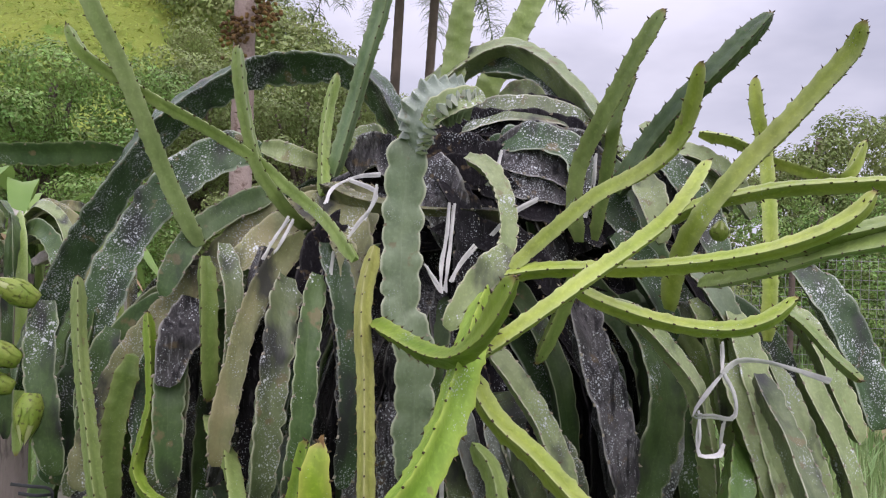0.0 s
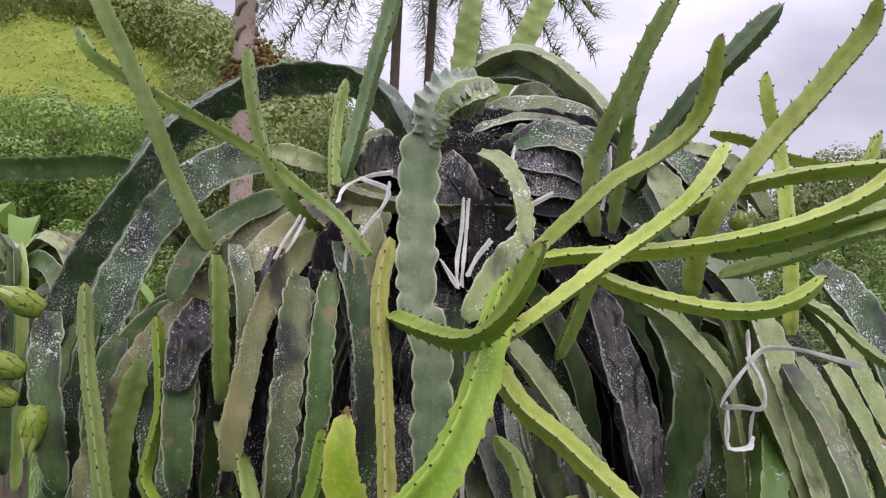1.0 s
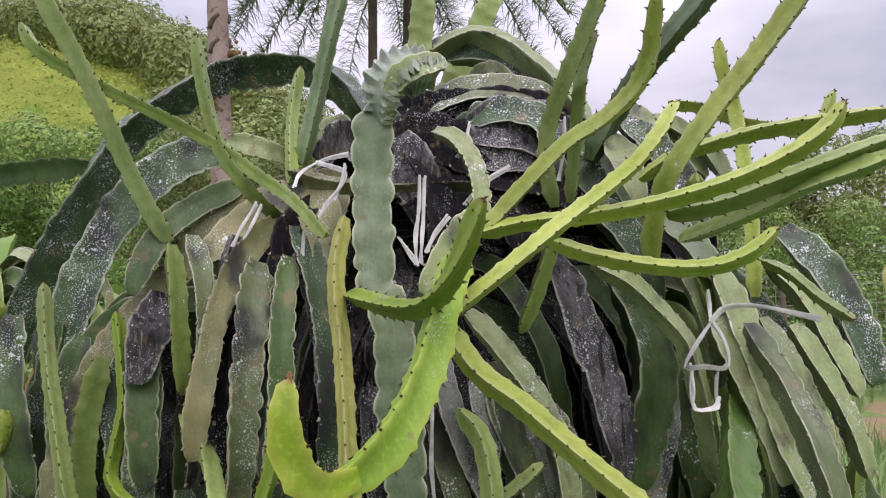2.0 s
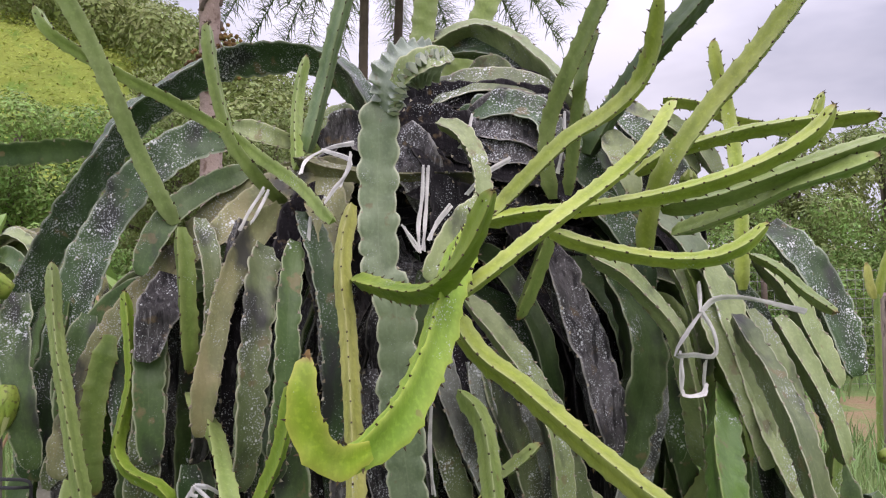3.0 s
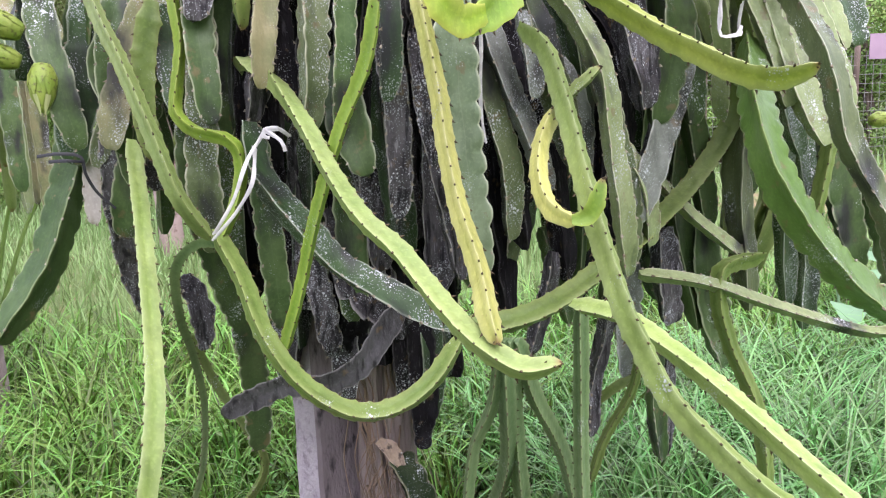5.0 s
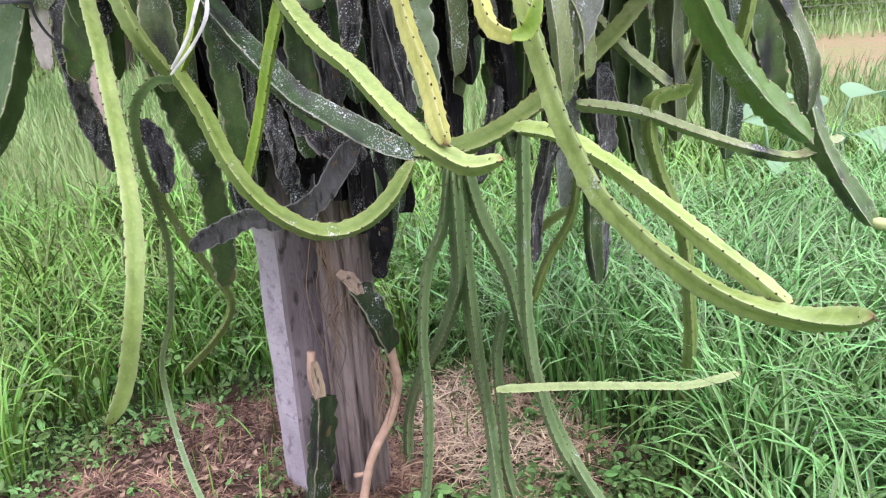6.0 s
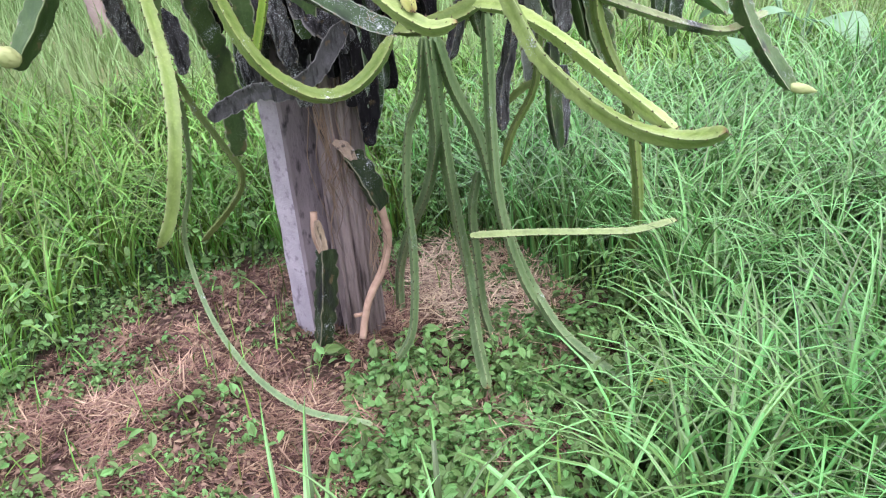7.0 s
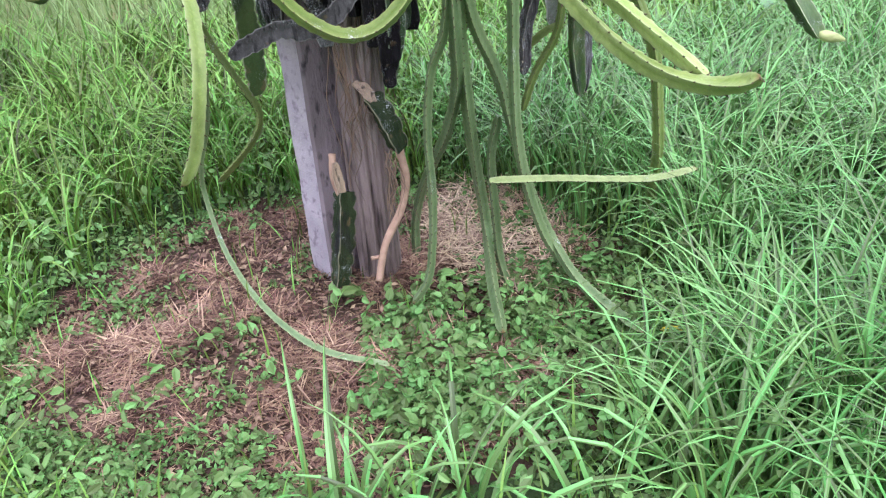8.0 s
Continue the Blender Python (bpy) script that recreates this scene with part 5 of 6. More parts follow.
stem("pale", 0.024, 10, .04, (0.272, 1.150, 0.911), (0.394, 1.160, 0.884), (0.507, 1.180, 0.839), (0.640, 1.200, 0.787), (0.753, 1.200, 0.759), (0.852, 1.200, 0.790))
stem("olive", 0.031, 20, .04, (0.527, 1.220, 0.913), (0.439, 1.190, 0.901), (0.422, 1.170, 0.847), (0.452, 1.180, 0.759), (0.519, 1.200, 0.620), (0.552, 1.220, 0.458), (0.572, 1.240, 0.329), (0.610, 1.331, 0.100))
stem("dark", 0.073, 40, .07, (0.481, 1.380, 0.941), (0.497, 1.380, 0.801), (0.538, 1.380, 0.653))
stem("frost", 0.067, 40, .07, (0.304, 1.360, 0.933), (0.321, 1.360, 0.796), (0.336, 1.380, 0.636))
stem("dark", 0.065, 40, .07, (0.684, 1.300, 1.130), (0.717, 1.300, 0.991), (0.763, 1.300, 0.855))
stem("dead", 0.064, 40, .07, (0.375, 1.300, 0.958), (0.377, 1.300, 0.850), (0.390, 1.300, 0.772))
stem("vine", 0.021, 20, .03, (0.012, 1.020, 0.858), (0.002, 1.050, 0.745), (-0.025, 1.080, 0.659), (-0.038, 1.100, 0.518), (-0.036, 1.100, 0.386), (-0.044, 1.100, 0.246), (-0.064, 1.080, 0.158), (-0.107, 1.050, 0.118))
stem("vine", 0.029, 20, .03, (0.018, 1.020, 0.857), (0.026, 1.050, 0.731), (0.041, 1.150, 0.591), (0.037, 1.300, 0.427), (-0.002, 1.450, 0.241), (-0.032, 1.500, 0.100), (-0.046, 1.450, -0.013))
stem("vine", 0.033, 20, .03, (0.026, 1.020, 0.856), (0.046, 1.100, 0.703), (0.076, 1.200, 0.516), (0.120, 1.350, 0.302), (0.152, 1.400, 0.106), (0.116, 1.177, 0.060), (0.094, 0.986, 0.040))
stem("vine", 0.030, 20, .03, (0.036, 1.020, 0.855), (0.079, 1.100, 0.735), (0.150, 1.200, 0.586), (0.197, 1.250, 0.424), (0.243, 1.270, 0.257), (0.290, 1.250, 0.131), (0.316, 1.112, 0.080), (0.363, 1.013, 0.050), (0.403, 0.886, 0.050))
stem("vine", 0.028, 20, .03, (0.157, 1.100, 0.877), (0.163, 1.120, 0.755), (0.168, 1.140, 0.629), (0.180, 1.160, 0.463), (0.214, 1.200, 0.312), (0.266, 1.220, 0.153), (0.325, 1.200, 0.047))
stem("vine", 0.025, 20, .03, (0.158, 1.250, 0.479), (0.144, 1.280, 0.360), (0.156, 1.300, 0.192), (0.165, 1.300, 0.057), (0.169, 1.200, -0.006))
stem("milky", 0.020, 10, .03, (0.102, 1.120, 0.375), (0.251, 1.120, 0.359), (0.385, 1.120, 0.338), (0.500, 1.100, 0.333), (0.608, 1.100, 0.344))
stem("dark", 0.041, 20, .05, (0.370, 1.330, 0.750), (0.384, 1.350, 0.580), (0.410, 1.380, 0.457))
stem("olive", 0.021, 20, .04, (0.333, 1.300, 0.785), (0.319, 1.300, 0.657), (0.262, 1.300, 0.554), (0.232, 1.300, 0.465))
stem("dead", 0.036, 20, .05, (0.289, 1.300, 0.900), (0.273, 1.320, 0.775), (0.249, 1.330, 0.657), (0.243, 1.330, 0.547))
stem("dead", 0.033, 20, .05, (0.141, 1.200, 0.947), (0.118, 1.200, 0.836), (0.096, 1.200, 0.768))
stem("stub", 0.062, 25, .10, (-0.140, 1.335, 0.535), (-0.112, 1.312, 0.490), (-0.081, 1.310, 0.400), tip=False)
stem("cork", 0.036, 20, .1, (-0.172, 1.338, 0.572), (-0.152, 1.328, 0.556), (-0.128, 1.315, 0.518), spines=False)
stem("stub", 0.062, 15, .12, (-0.231, 1.340, 0.292), (-0.245, 1.310, 0.198), (-0.274, 1.280, 0.050), tip=False)
stem("cork", 0.032, 20, .1, (-0.244, 1.348, 0.372), (-0.243, 1.340, 0.330), (-0.233, 1.330, 0.280), spines=False)
stem("pale", 0.032, 30, .10, (0.031, 1.200, 1.692), (0.065, 1.180, 1.671), (0.086, 1.150, 1.625), (0.091, 1.120, 1.581), (0.081, 1.080, 1.542), (0.070, 1.050, 1.520), wave=0.05)
stem("greyd", 0.051, 50, .07, (-0.399, 1.200, 1.352), (-0.405, 1.180, 1.227), (-0.417, 1.180, 1.099), (-0.417, 1.200, 0.983))
stem("dark", 0.050, 50, .08, (-0.419, 1.200, 1.270), (-0.435, 1.200, 1.137), (-0.430, 1.220, 1.021), (-0.417, 1.250, 0.931), (-0.396, 1.300, 0.828), (-0.392, 1.350, 0.716), (-0.400, 1.380, 0.557))
stem("pale", 0.048, 50, .06, (0.425, 1.150, 1.394), (0.446, 1.110, 1.319), (0.467, 1.090, 1.246), (0.480, 1.080, 1.174))
stem("pale", 0.043, 30, .06, (0.503, 1.180, 1.391), (0.530, 1.150, 1.312), (0.549, 1.130, 1.237), (0.565, 1.120, 1.163))
stem("pale", 0.038, 40, .06, (0.566, 1.220, 1.380), (0.604, 1.200, 1.297), (0.627, 1.180, 1.226), (0.637, 1.160, 1.159))
stem("sooty", 0.070, 50, .06, (0.639, 1.400, 1.536), (0.675, 1.360, 1.475), (0.712, 1.330, 1.380), (0.736, 1.300, 1.273))
stem("pale", 0.034, 40, .06, (0.391, 1.220, 1.484), (0.410, 1.200, 1.442), (0.431, 1.200, 1.374), (0.444, 1.200, 1.291))
stem("dark", 0.043, 40, .06, (0.486, 1.250, 1.423), (0.523, 1.240, 1.353), (0.545, 1.220, 1.270), (0.548, 1.200, 1.174))
stem("greyd", 0.035, 20, .06, (-0.340, 1.200, 1.545), (-0.315, 1.170, 1.470), (-0.307, 1.150, 1.365), (-0.315, 1.140, 1.297))
stem("sooty", 0.041, 30, .06, (-0.179, 1.180, 1.550), (-0.148, 1.140, 1.482), (-0.130, 1.120, 1.403), (-0.124, 1.100, 1.312), (-0.133, 1.100, 1.207))
stem("tan", 0.038, 40, .06, (-0.169, 1.200, 1.568), (-0.144, 1.170, 1.524), (-0.132, 1.150, 1.458), (-0.149, 1.140, 1.410))
stem("black", 0.041, 20, .06, (-0.292, 1.200, 1.468), (-0.288, 1.170, 1.386), (-0.283, 1.150, 1.292), (-0.276, 1.140, 1.184))
stem("dark", 0.046, 40, .06, (-0.402, 1.200, 1.436), (-0.406, 1.180, 1.354), (-0.402, 1.160, 1.276), (-0.394, 1.150, 1.183))
stem("black", 0.058, 50, .08, (-0.383, 1.220, 1.452), (-0.394, 1.180, 1.403), (-0.403, 1.160, 1.340))
stem("frost", 0.040, 20, .06, (0.015, 1.160, 1.375), (0.038, 1.140, 1.271), (0.080, 1.140, 1.165), (0.125, 1.150, 1.056))
stem("greyd", 0.039, 30, .06, (0.012, 1.150, 1.263), (0.037, 1.150, 1.174), (0.059, 1.160, 1.092), (0.064, 1.180, 0.976))
stem("frost", 0.053, 40, .07, (0.135, 1.150, 1.260), (0.161, 1.150, 1.171), (0.180, 1.160, 1.070))
stem("dry", 0.033, 50, .08, (-0.633, 1.360, 1.150), (-0.637, 1.360, 1.093), (-0.644, 1.360, 1.015))
stem("dark", 0.048, 40, .07, (-0.495, 1.300, 1.331), (-0.517, 1.320, 1.246), (-0.535, 1.330, 1.165))
stem("dead", 0.039, 30, .06, (-0.081, 1.200, 1.311), (-0.073, 1.170, 1.190), (-0.049, 1.160, 1.067), (-0.023, 1.160, 0.919))
stem("sooty", 0.055, 20, .06, (-0.132, 1.220, 1.314), (-0.132, 1.200, 1.193), (-0.121, 1.200, 1.068), (-0.109, 1.220, 0.933))
stem("dead", 0.089, 60, .08, (-0.224, 1.270, 1.030), (-0.202, 1.260, 0.932), (-0.158, 1.270, 0.857), (-0.109, 1.300, 0.803))
stem("greyd", 0.041, 30, .05, (0.079, 1.200, 1.237), (0.082, 1.200, 1.148), (0.079, 1.220, 1.036), (0.072, 1.250, 0.914))
stem("olive", 0.032, 20, .05, (0.233, 1.300, 0.957), (0.178, 1.300, 0.876), (0.140, 1.300, 0.815), (0.121, 1.320, 0.739))
stem("pale", 0.027, 20, .05, (0.349, 1.280, 1.055), (0.405, 1.270, 0.992), (0.468, 1.260, 0.937), (0.525, 1.260, 0.896))
stem("dark", 0.049, 30, .06, (0.414, 1.300, 1.192), (0.449, 1.320, 1.068), (0.479, 1.340, 0.946))
stem("sooty", 0.053, 30, .06, (0.573, 1.300, 1.305), (0.589, 1.280, 1.185), (0.623, 1.280, 1.082))
stem("olive", 0.030, 20, .05, (0.651, 1.220, 1.171), (0.636, 1.220, 1.064), (0.619, 1.220, 0.984), (0.595, 1.230, 0.944))
stem("olive", 0.022, 20, .04, (0.259, 1.350, 0.605), (0.299, 1.330, 0.644), (0.342, 1.320, 0.667))
stem("dead", 0.055, 20, .06, (0.423, 1.400, 0.670), (0.418, 1.400, 0.571), (0.420, 1.400, 0.449))
stem("dark", 0.033, 20, .05, (0.135, 1.250, 0.980), (0.162, 1.280, 0.902), (0.194, 1.300, 0.788))
stem("mid", 0.027, 20, .04, (-0.512, 1.150, 1.165), (-0.503, 1.120, 1.117), (-0.484, 1.050, 1.057), (-0.465, 0.970, 0.972), (-0.445, 0.880, 0.889), (-0.441, 0.830, 0.827), (-0.451, 0.800, 0.755), (-0.478, 0.800, 0.660), (-0.508, 0.800, 0.604))
stem("mid", 0.029, 0, .05, (0.048, 1.000, 1.300), (0.072, 0.970, 1.270), (0.079, 0.920, 1.218), (0.080, 0.860, 1.155), (0.086, 0.800, 1.070), (0.099, 0.745, 0.983), (0.117, 0.720, 0.929), (0.136, 0.690, 0.883), (0.174, 0.650, 0.837), (0.205, 0.600, 0.808), (0.242, 0.550, 0.788), (0.282, 0.500, 0.785), (0.306, 0.460, 0.798), (0.312, 0.430, 0.815))
stem("yellow", 0.025, 0, .05, (-0.093, 1.060, 1.550), (-0.103, 1.040, 1.494), (-0.102, 1.020, 1.436), (-0.094, 1.000, 1.374), (-0.079, 0.900, 1.223), (-0.078, 0.850, 1.160), (-0.072, 0.800, 1.090), (-0.061, 0.740, 1.032), (-0.062, 0.680, 0.996), (-0.059, 0.650, 0.972))
stem("lime", 0.032, 20, .05, (0.330, 1.120, 1.475), (0.330, 1.100, 1.521), (0.337, 1.080, 1.565), (0.350, 1.060, 1.600), (0.374, 1.050, 1.636), (0.413, 1.040, 1.686), (0.447, 1.020, 1.729), (0.479, 1.000, 1.773), (0.505, 0.970, 1.816), (0.506, 0.950, 1.847))
stem("black", 0.053, 50, .08, (-0.071, 1.350, 1.736), (-0.012, 1.350, 1.759), (0.074, 1.340, 1.766), (0.159, 1.330, 1.762), (0.222, 1.310, 1.737), (0.243, 1.280, 1.661))
stem("black", 0.055, 50, .08, (-0.049, 1.300, 1.697), (0.016, 1.300, 1.715), (0.098, 1.290, 1.697), (0.169, 1.270, 1.674), (0.210, 1.250, 1.630))
stem("black", 0.049, 40, .08, (0.059, 1.250, 1.632), (0.129, 1.240, 1.616), (0.196, 1.220, 1.600), (0.242, 1.200, 1.562))
stem("pale", 0.040, 60, .06, (0.099, 1.420, 1.825), (0.139, 1.400, 1.840), (0.176, 1.380, 1.814))
stem("tan", 0.018, 20, .05, (0.068, 1.400, 1.810), (0.125, 1.370, 1.802), (0.196, 1.350, 1.793))
stem("dead", 0.060, 60, .08, (-0.167, 1.350, 1.679), (-0.119, 1.350, 1.717), (-0.069, 1.320, 1.672), (-0.050, 1.280, 1.592))
stem("pale", 0.039, 50, .07, (-0.171, 1.380, 1.723), (-0.132, 1.380, 1.748), (-0.106, 1.360, 1.709))
stem("sooty", 0.055, 40, .06, (0.264, 1.220, 1.581), (0.306, 1.220, 1.537), (0.339, 1.220, 1.485), (0.363, 1.220, 1.416))
stem("dark", 0.055, 50, .06, (0.270, 1.320, 1.706), (0.311, 1.300, 1.636), (0.340, 1.280, 1.550), (0.362, 1.270, 1.477))
stem("sooty", 0.057, 50, .07, (0.362, 1.380, 1.736), (0.413, 1.360, 1.682), (0.453, 1.340, 1.611), (0.464, 1.300, 1.522))
stem("grey", 0.043, 50, .06, (0.373, 1.240, 1.555), (0.409, 1.220, 1.519), (0.434, 1.200, 1.475), (0.466, 1.200, 1.416))
stem("dark", 0.055, 50, .06, (-0.683, 1.350, 1.436), (-0.675, 1.320, 1.345), (-0.653, 1.300, 1.256), (-0.633, 1.300, 1.149))
stem("dark", 0.045, 40, .06, (-0.546, 1.300, 1.399), (-0.563, 1.280, 1.311), (-0.566, 1.270, 1.225), (-0.556, 1.270, 1.138))
stem("olive", 0.038, 40, .06, (-0.472, 1.200, 1.370), (-0.492, 1.200, 1.287), (-0.500, 1.200, 1.205), (-0.494, 1.200, 1.131))
stem("sooty", 0.043, 40, .06, (-0.459, 1.240, 1.366), (-0.458, 1.220, 1.284), (-0.445, 1.200, 1.188))
stem("dark", 0.054, 40, .06, (-0.545, 1.300, 1.173), (-0.561, 1.300, 1.083), (-0.584, 1.320, 0.997))
stem("greyd", 0.039, 40, .06, (0.173, 1.120, 1.285), (0.207, 1.120, 1.182), (0.247, 1.140, 1.055), (0.261, 1.160, 0.921))
stem("frost", 0.034, 30, .06, (0.069, 1.100, 1.329), (0.085, 1.100, 1.262), (0.088, 1.100, 1.203))
stem("pale", 0.045, 30, .06, (0.231, 1.150, 1.134), (0.279, 1.160, 1.050), (0.303, 1.180, 0.952))
stem("green", 0.053, 30, .09, (0.432, 1.120, 1.281), (0.388, 1.000, 1.170), (0.393, 0.950, 1.084), (0.441, 0.930, 0.996), (0.508, 0.930, 0.926), (0.602, 0.950, 0.855))
stem("greyd", 0.040, 40, .06, (0.450, 1.100, 1.386), (0.471, 1.020, 1.294), (0.479, 0.970, 1.219), (0.508, 0.970, 1.128), (0.594, 0.980, 0.988), (0.622, 1.000, 0.895))
stem("shade", 0.063, -20, .07, (-0.607, 1.360, 1.423), (-0.647, 1.380, 1.251), (-0.677, 1.380, 1.115), (-0.719, 1.320, 0.959), (-0.789, 1.250, 0.840))
stem("soft", 0.026, 20, .05, (-0.397, 1.080, 1.022), (-0.427, 1.040, 1.090), (-0.464, 1.070, 1.186), (-0.507, 1.130, 1.276), (-0.564, 1.220, 1.375), (-0.594, 1.270, 1.486))
stem("soft", 0.027, 20, .05, (-0.352, 1.220, 1.264), (-0.342, 1.180, 1.275), (-0.294, 1.100, 1.245), (-0.249, 1.000, 1.181), (-0.217, 0.920, 1.125), (-0.182, 0.840, 1.076), (-0.143, 0.790, 1.042), (-0.113, 0.740, 1.005), (-0.087, 0.690, 0.978), (-0.064, 0.660, 0.961), (-0.035, 0.640, 0.948), (-0.001, 0.630, 0.955))
stem("black", 0.063, 50, .08, (-0.035, 1.280, 1.665), (0.024, 1.270, 1.676), (0.069, 1.260, 1.660), (0.116, 1.240, 1.621))
stem("black", 0.054, 40, .08, (-0.025, 1.220, 1.594), (0.022, 1.200, 1.578), (0.072, 1.190, 1.564), (0.120, 1.170, 1.545))
stem("dead", 0.053, 30, .08, (0.097, 1.280, 1.672), (0.140, 1.260, 1.632), (0.163, 1.240, 1.585), (0.177, 1.220, 1.531))
stem("sooty", 0.055, 60, .07, (0.247, 1.300, 1.665), (0.287, 1.280, 1.615), (0.317, 1.260, 1.558))
stem("pale", 0.044, 40, .06, (0.403, 1.420, 1.744), (0.457, 1.400, 1.729), (0.508, 1.380, 1.684), (0.537, 1.360, 1.622))
stem("dark", 0.049, 20, .05, (-0.080, 1.350, 0.553), (-0.065, 1.360, 0.657), (-0.065, 1.360, 0.762), (-0.068, 1.360, 0.863))
stem("dead", 0.054, 20, .06, (-0.131, 1.330, 0.763), (-0.104, 1.330, 0.835), (-0.082, 1.330, 0.928))
stem("grey", 0.061, 60, .115, (-0.035, 1.140, 1.711), (-0.053, 1.130, 1.681), (-0.058, 1.130, 1.616), (-0.060, 1.120, 1.535), (-0.056, 1.110, 1.457), (-0.038, 1.100, 1.405), (-0.032, 1.100, 1.307), (-0.024, 1.100, 1.206), (-0.015, 1.100, 1.086), (0.000, 1.100, 0.935))
stem("sooty", 0.070, 0, .07, (-0.090, 1.500, 1.773), (-0.135, 1.520, 1.850), (-0.203, 1.540, 1.901), (-0.283, 1.550, 1.911), (-0.370, 1.540, 1.898), (-0.441, 1.520, 1.860), (-0.510, 1.500, 1.806), (-0.564, 1.500, 1.758), (-0.603, 1.480, 1.685), (-0.650, 1.460, 1.599), (-0.701, 1.440, 1.485), (-0.738, 1.420, 1.376), (-0.755, 1.400, 1.270))
stem("sooty", 0.077, 60, .05, (-0.344, 1.460, 1.710), (-0.399, 1.450, 1.714), (-0.464, 1.430, 1.675), (-0.517, 1.410, 1.613), (-0.558, 1.390, 1.532), (-0.587, 1.370, 1.434), (-0.614, 1.360, 1.321), (-0.641, 1.350, 1.210), (-0.653, 1.340, 1.121))
stem("tan", 0.053, 60, .06, (-0.267, 1.300, 1.630), (-0.315, 1.290, 1.578), (-0.358, 1.280, 1.524), (-0.409, 1.270, 1.466), (-0.458, 1.260, 1.409), (-0.506, 1.250, 1.332), (-0.543, 1.240, 1.231), (-0.563, 1.230, 1.149))
stem("vivid", 0.044, 12, .10, (0.055, 0.930, 1.500), (0.042, 0.890, 1.468), (0.030, 0.860, 1.435), (0.017, 0.840, 1.390), (0.002, 0.810, 1.354), (-0.020, 0.770, 1.315), (-0.046, 0.740, 1.291), (-0.068, 0.720, 1.279), (-0.081, 0.715, 1.278))
stem("flame", 0.034, 35, .2, (-0.050, 0.722, 1.287), (-0.078, 0.710, 1.280), (-0.095, 0.700, 1.294), (-0.104, 0.695, 1.318), (-0.105, 0.690, 1.345), (-0.101, 0.691, 1.375))
stem("scorched", 0.011, 30, .2, (-0.1035, 0.690, 1.362), (-0.102, 0.691, 1.371), (-0.101, 0.691, 1.381))
stem("tan", 0.064, 60, .06, (-0.193, 1.300, 1.629), (-0.245, 1.260, 1.579), (-0.287, 1.230, 1.542), (-0.325, 1.210, 1.507))
stem("tan", 0.033, 50, .05, (-0.116, 1.310, 1.643), (-0.190, 1.310, 1.639), (-0.253, 1.300, 1.630))
stem("black", 0.051, 60, .06, (-0.153, 1.240, 1.598), (-0.184, 1.210, 1.552), (-0.197, 1.190, 1.500), (-0.202, 1.170, 1.434))
stem("tan", 0.038, 50, .05, (-0.120, 1.260, 1.618), (-0.129, 1.220, 1.569), (-0.147, 1.190, 1.525))

# ---- things tied to and growing on the plant ----
def bud(base, tip, radius, pale=False, owner=None):
    """A closed flower bud: a tapering body wrapped in pointed overlapping scales."""
    owner = owner or plant
    a, b = Vector(base), Vector(tip)
    d = (b - a).normalized()
    ln = (b - a).length
    side = d.cross(Vector((0.2, 0.3, 1))).normalized()
    up = d.cross(side)
    shape = lambda u: radius * (math.sin(math.pi * min(1, 0.16 + 0.84 * u)) ** 0.75 * (1 - 0.15 * u) + 0.05)
    off = -owner.location
    verts, faces = [], []
    for i in range(11):
        u = i / 10
        for k in range(12):
            t = 2 * math.pi * k / 12
            r = shape(u) * (1 + 0.05 * math.cos(6 * t))
            verts.append(off + a + d * ln * u + side * (r * math.cos(t)) + up * (r * math.sin(t)))
    for i in range(10):
        for k in range(12):
            faces.append((i * 12 + k, i * 12 + (k + 1) % 12, i * 12 + 12 + (k + 1) % 12, i * 12 + 12 + k))
    faces += [tuple(range(11, -1, -1)), tuple(120 + k for k in range(12))]
    body = part("flower_bud", mesh_of("flower_bud", verts, faces), BUD_PALE if pale else BUD, owner, "pale closed flower bud" if pale else "plump green closed flower bud")
    for row in range(4):
        for k in range(5):
            t = 2 * math.pi * (k + 0.5 * (row % 2)) / 5
            u0 = 0.05 + 0.2 * row
            u1 = min(1.06, u0 + 0.42)
            v = []
            for q, wd, lift in ((u0, 0.28, 1.02), ((u0 + u1) / 2, 0.36, 1.09), (u1, 0.02, 1.10)):
                for e in (-wd, 0.0, wd):
                    r = shape(min(q, 0.97)) * (lift + (0.04 if e == 0 else 0))
                    v.append(off + a + d * ln * q + side * (r * math.cos(t + e)) + up * (r * math.sin(t + e)))
            f = [(0, 1, 4, 3), (1, 2, 5, 4), (3, 4, 7, 6), (4, 5, 8, 7)]
            part("bud_scale", mesh_of("bud_scale", v, f), BUD_PALE if (pale or row == 3) else BUD, body)
    return body


bud((-0.673, 1.300, 1.439), (-0.736, 1.270, 1.474), .021)
bud((-0.700, 1.300, 1.338), (-0.760, 1.270, 1.371), .020)
bud((-0.709, 1.300, 1.293), (-0.766, 1.270, 1.318), .018)
bud((-0.672, 1.290, 1.287), (-0.673, 1.270, 1.210), .021)
bud((-0.755, 1.180, 0.867), (-0.791, 1.150, 0.901), .019, True)
bud((0.884, 1.130, 0.629), (0.950, 1.120, 0.612), .012, True)
bud((0.406, 1.150, 1.578), (0.406, 1.140, 1.606), .013)
bud((0.771, 1.300, 1.137), (0.817, 1.300, 1.140), .014)


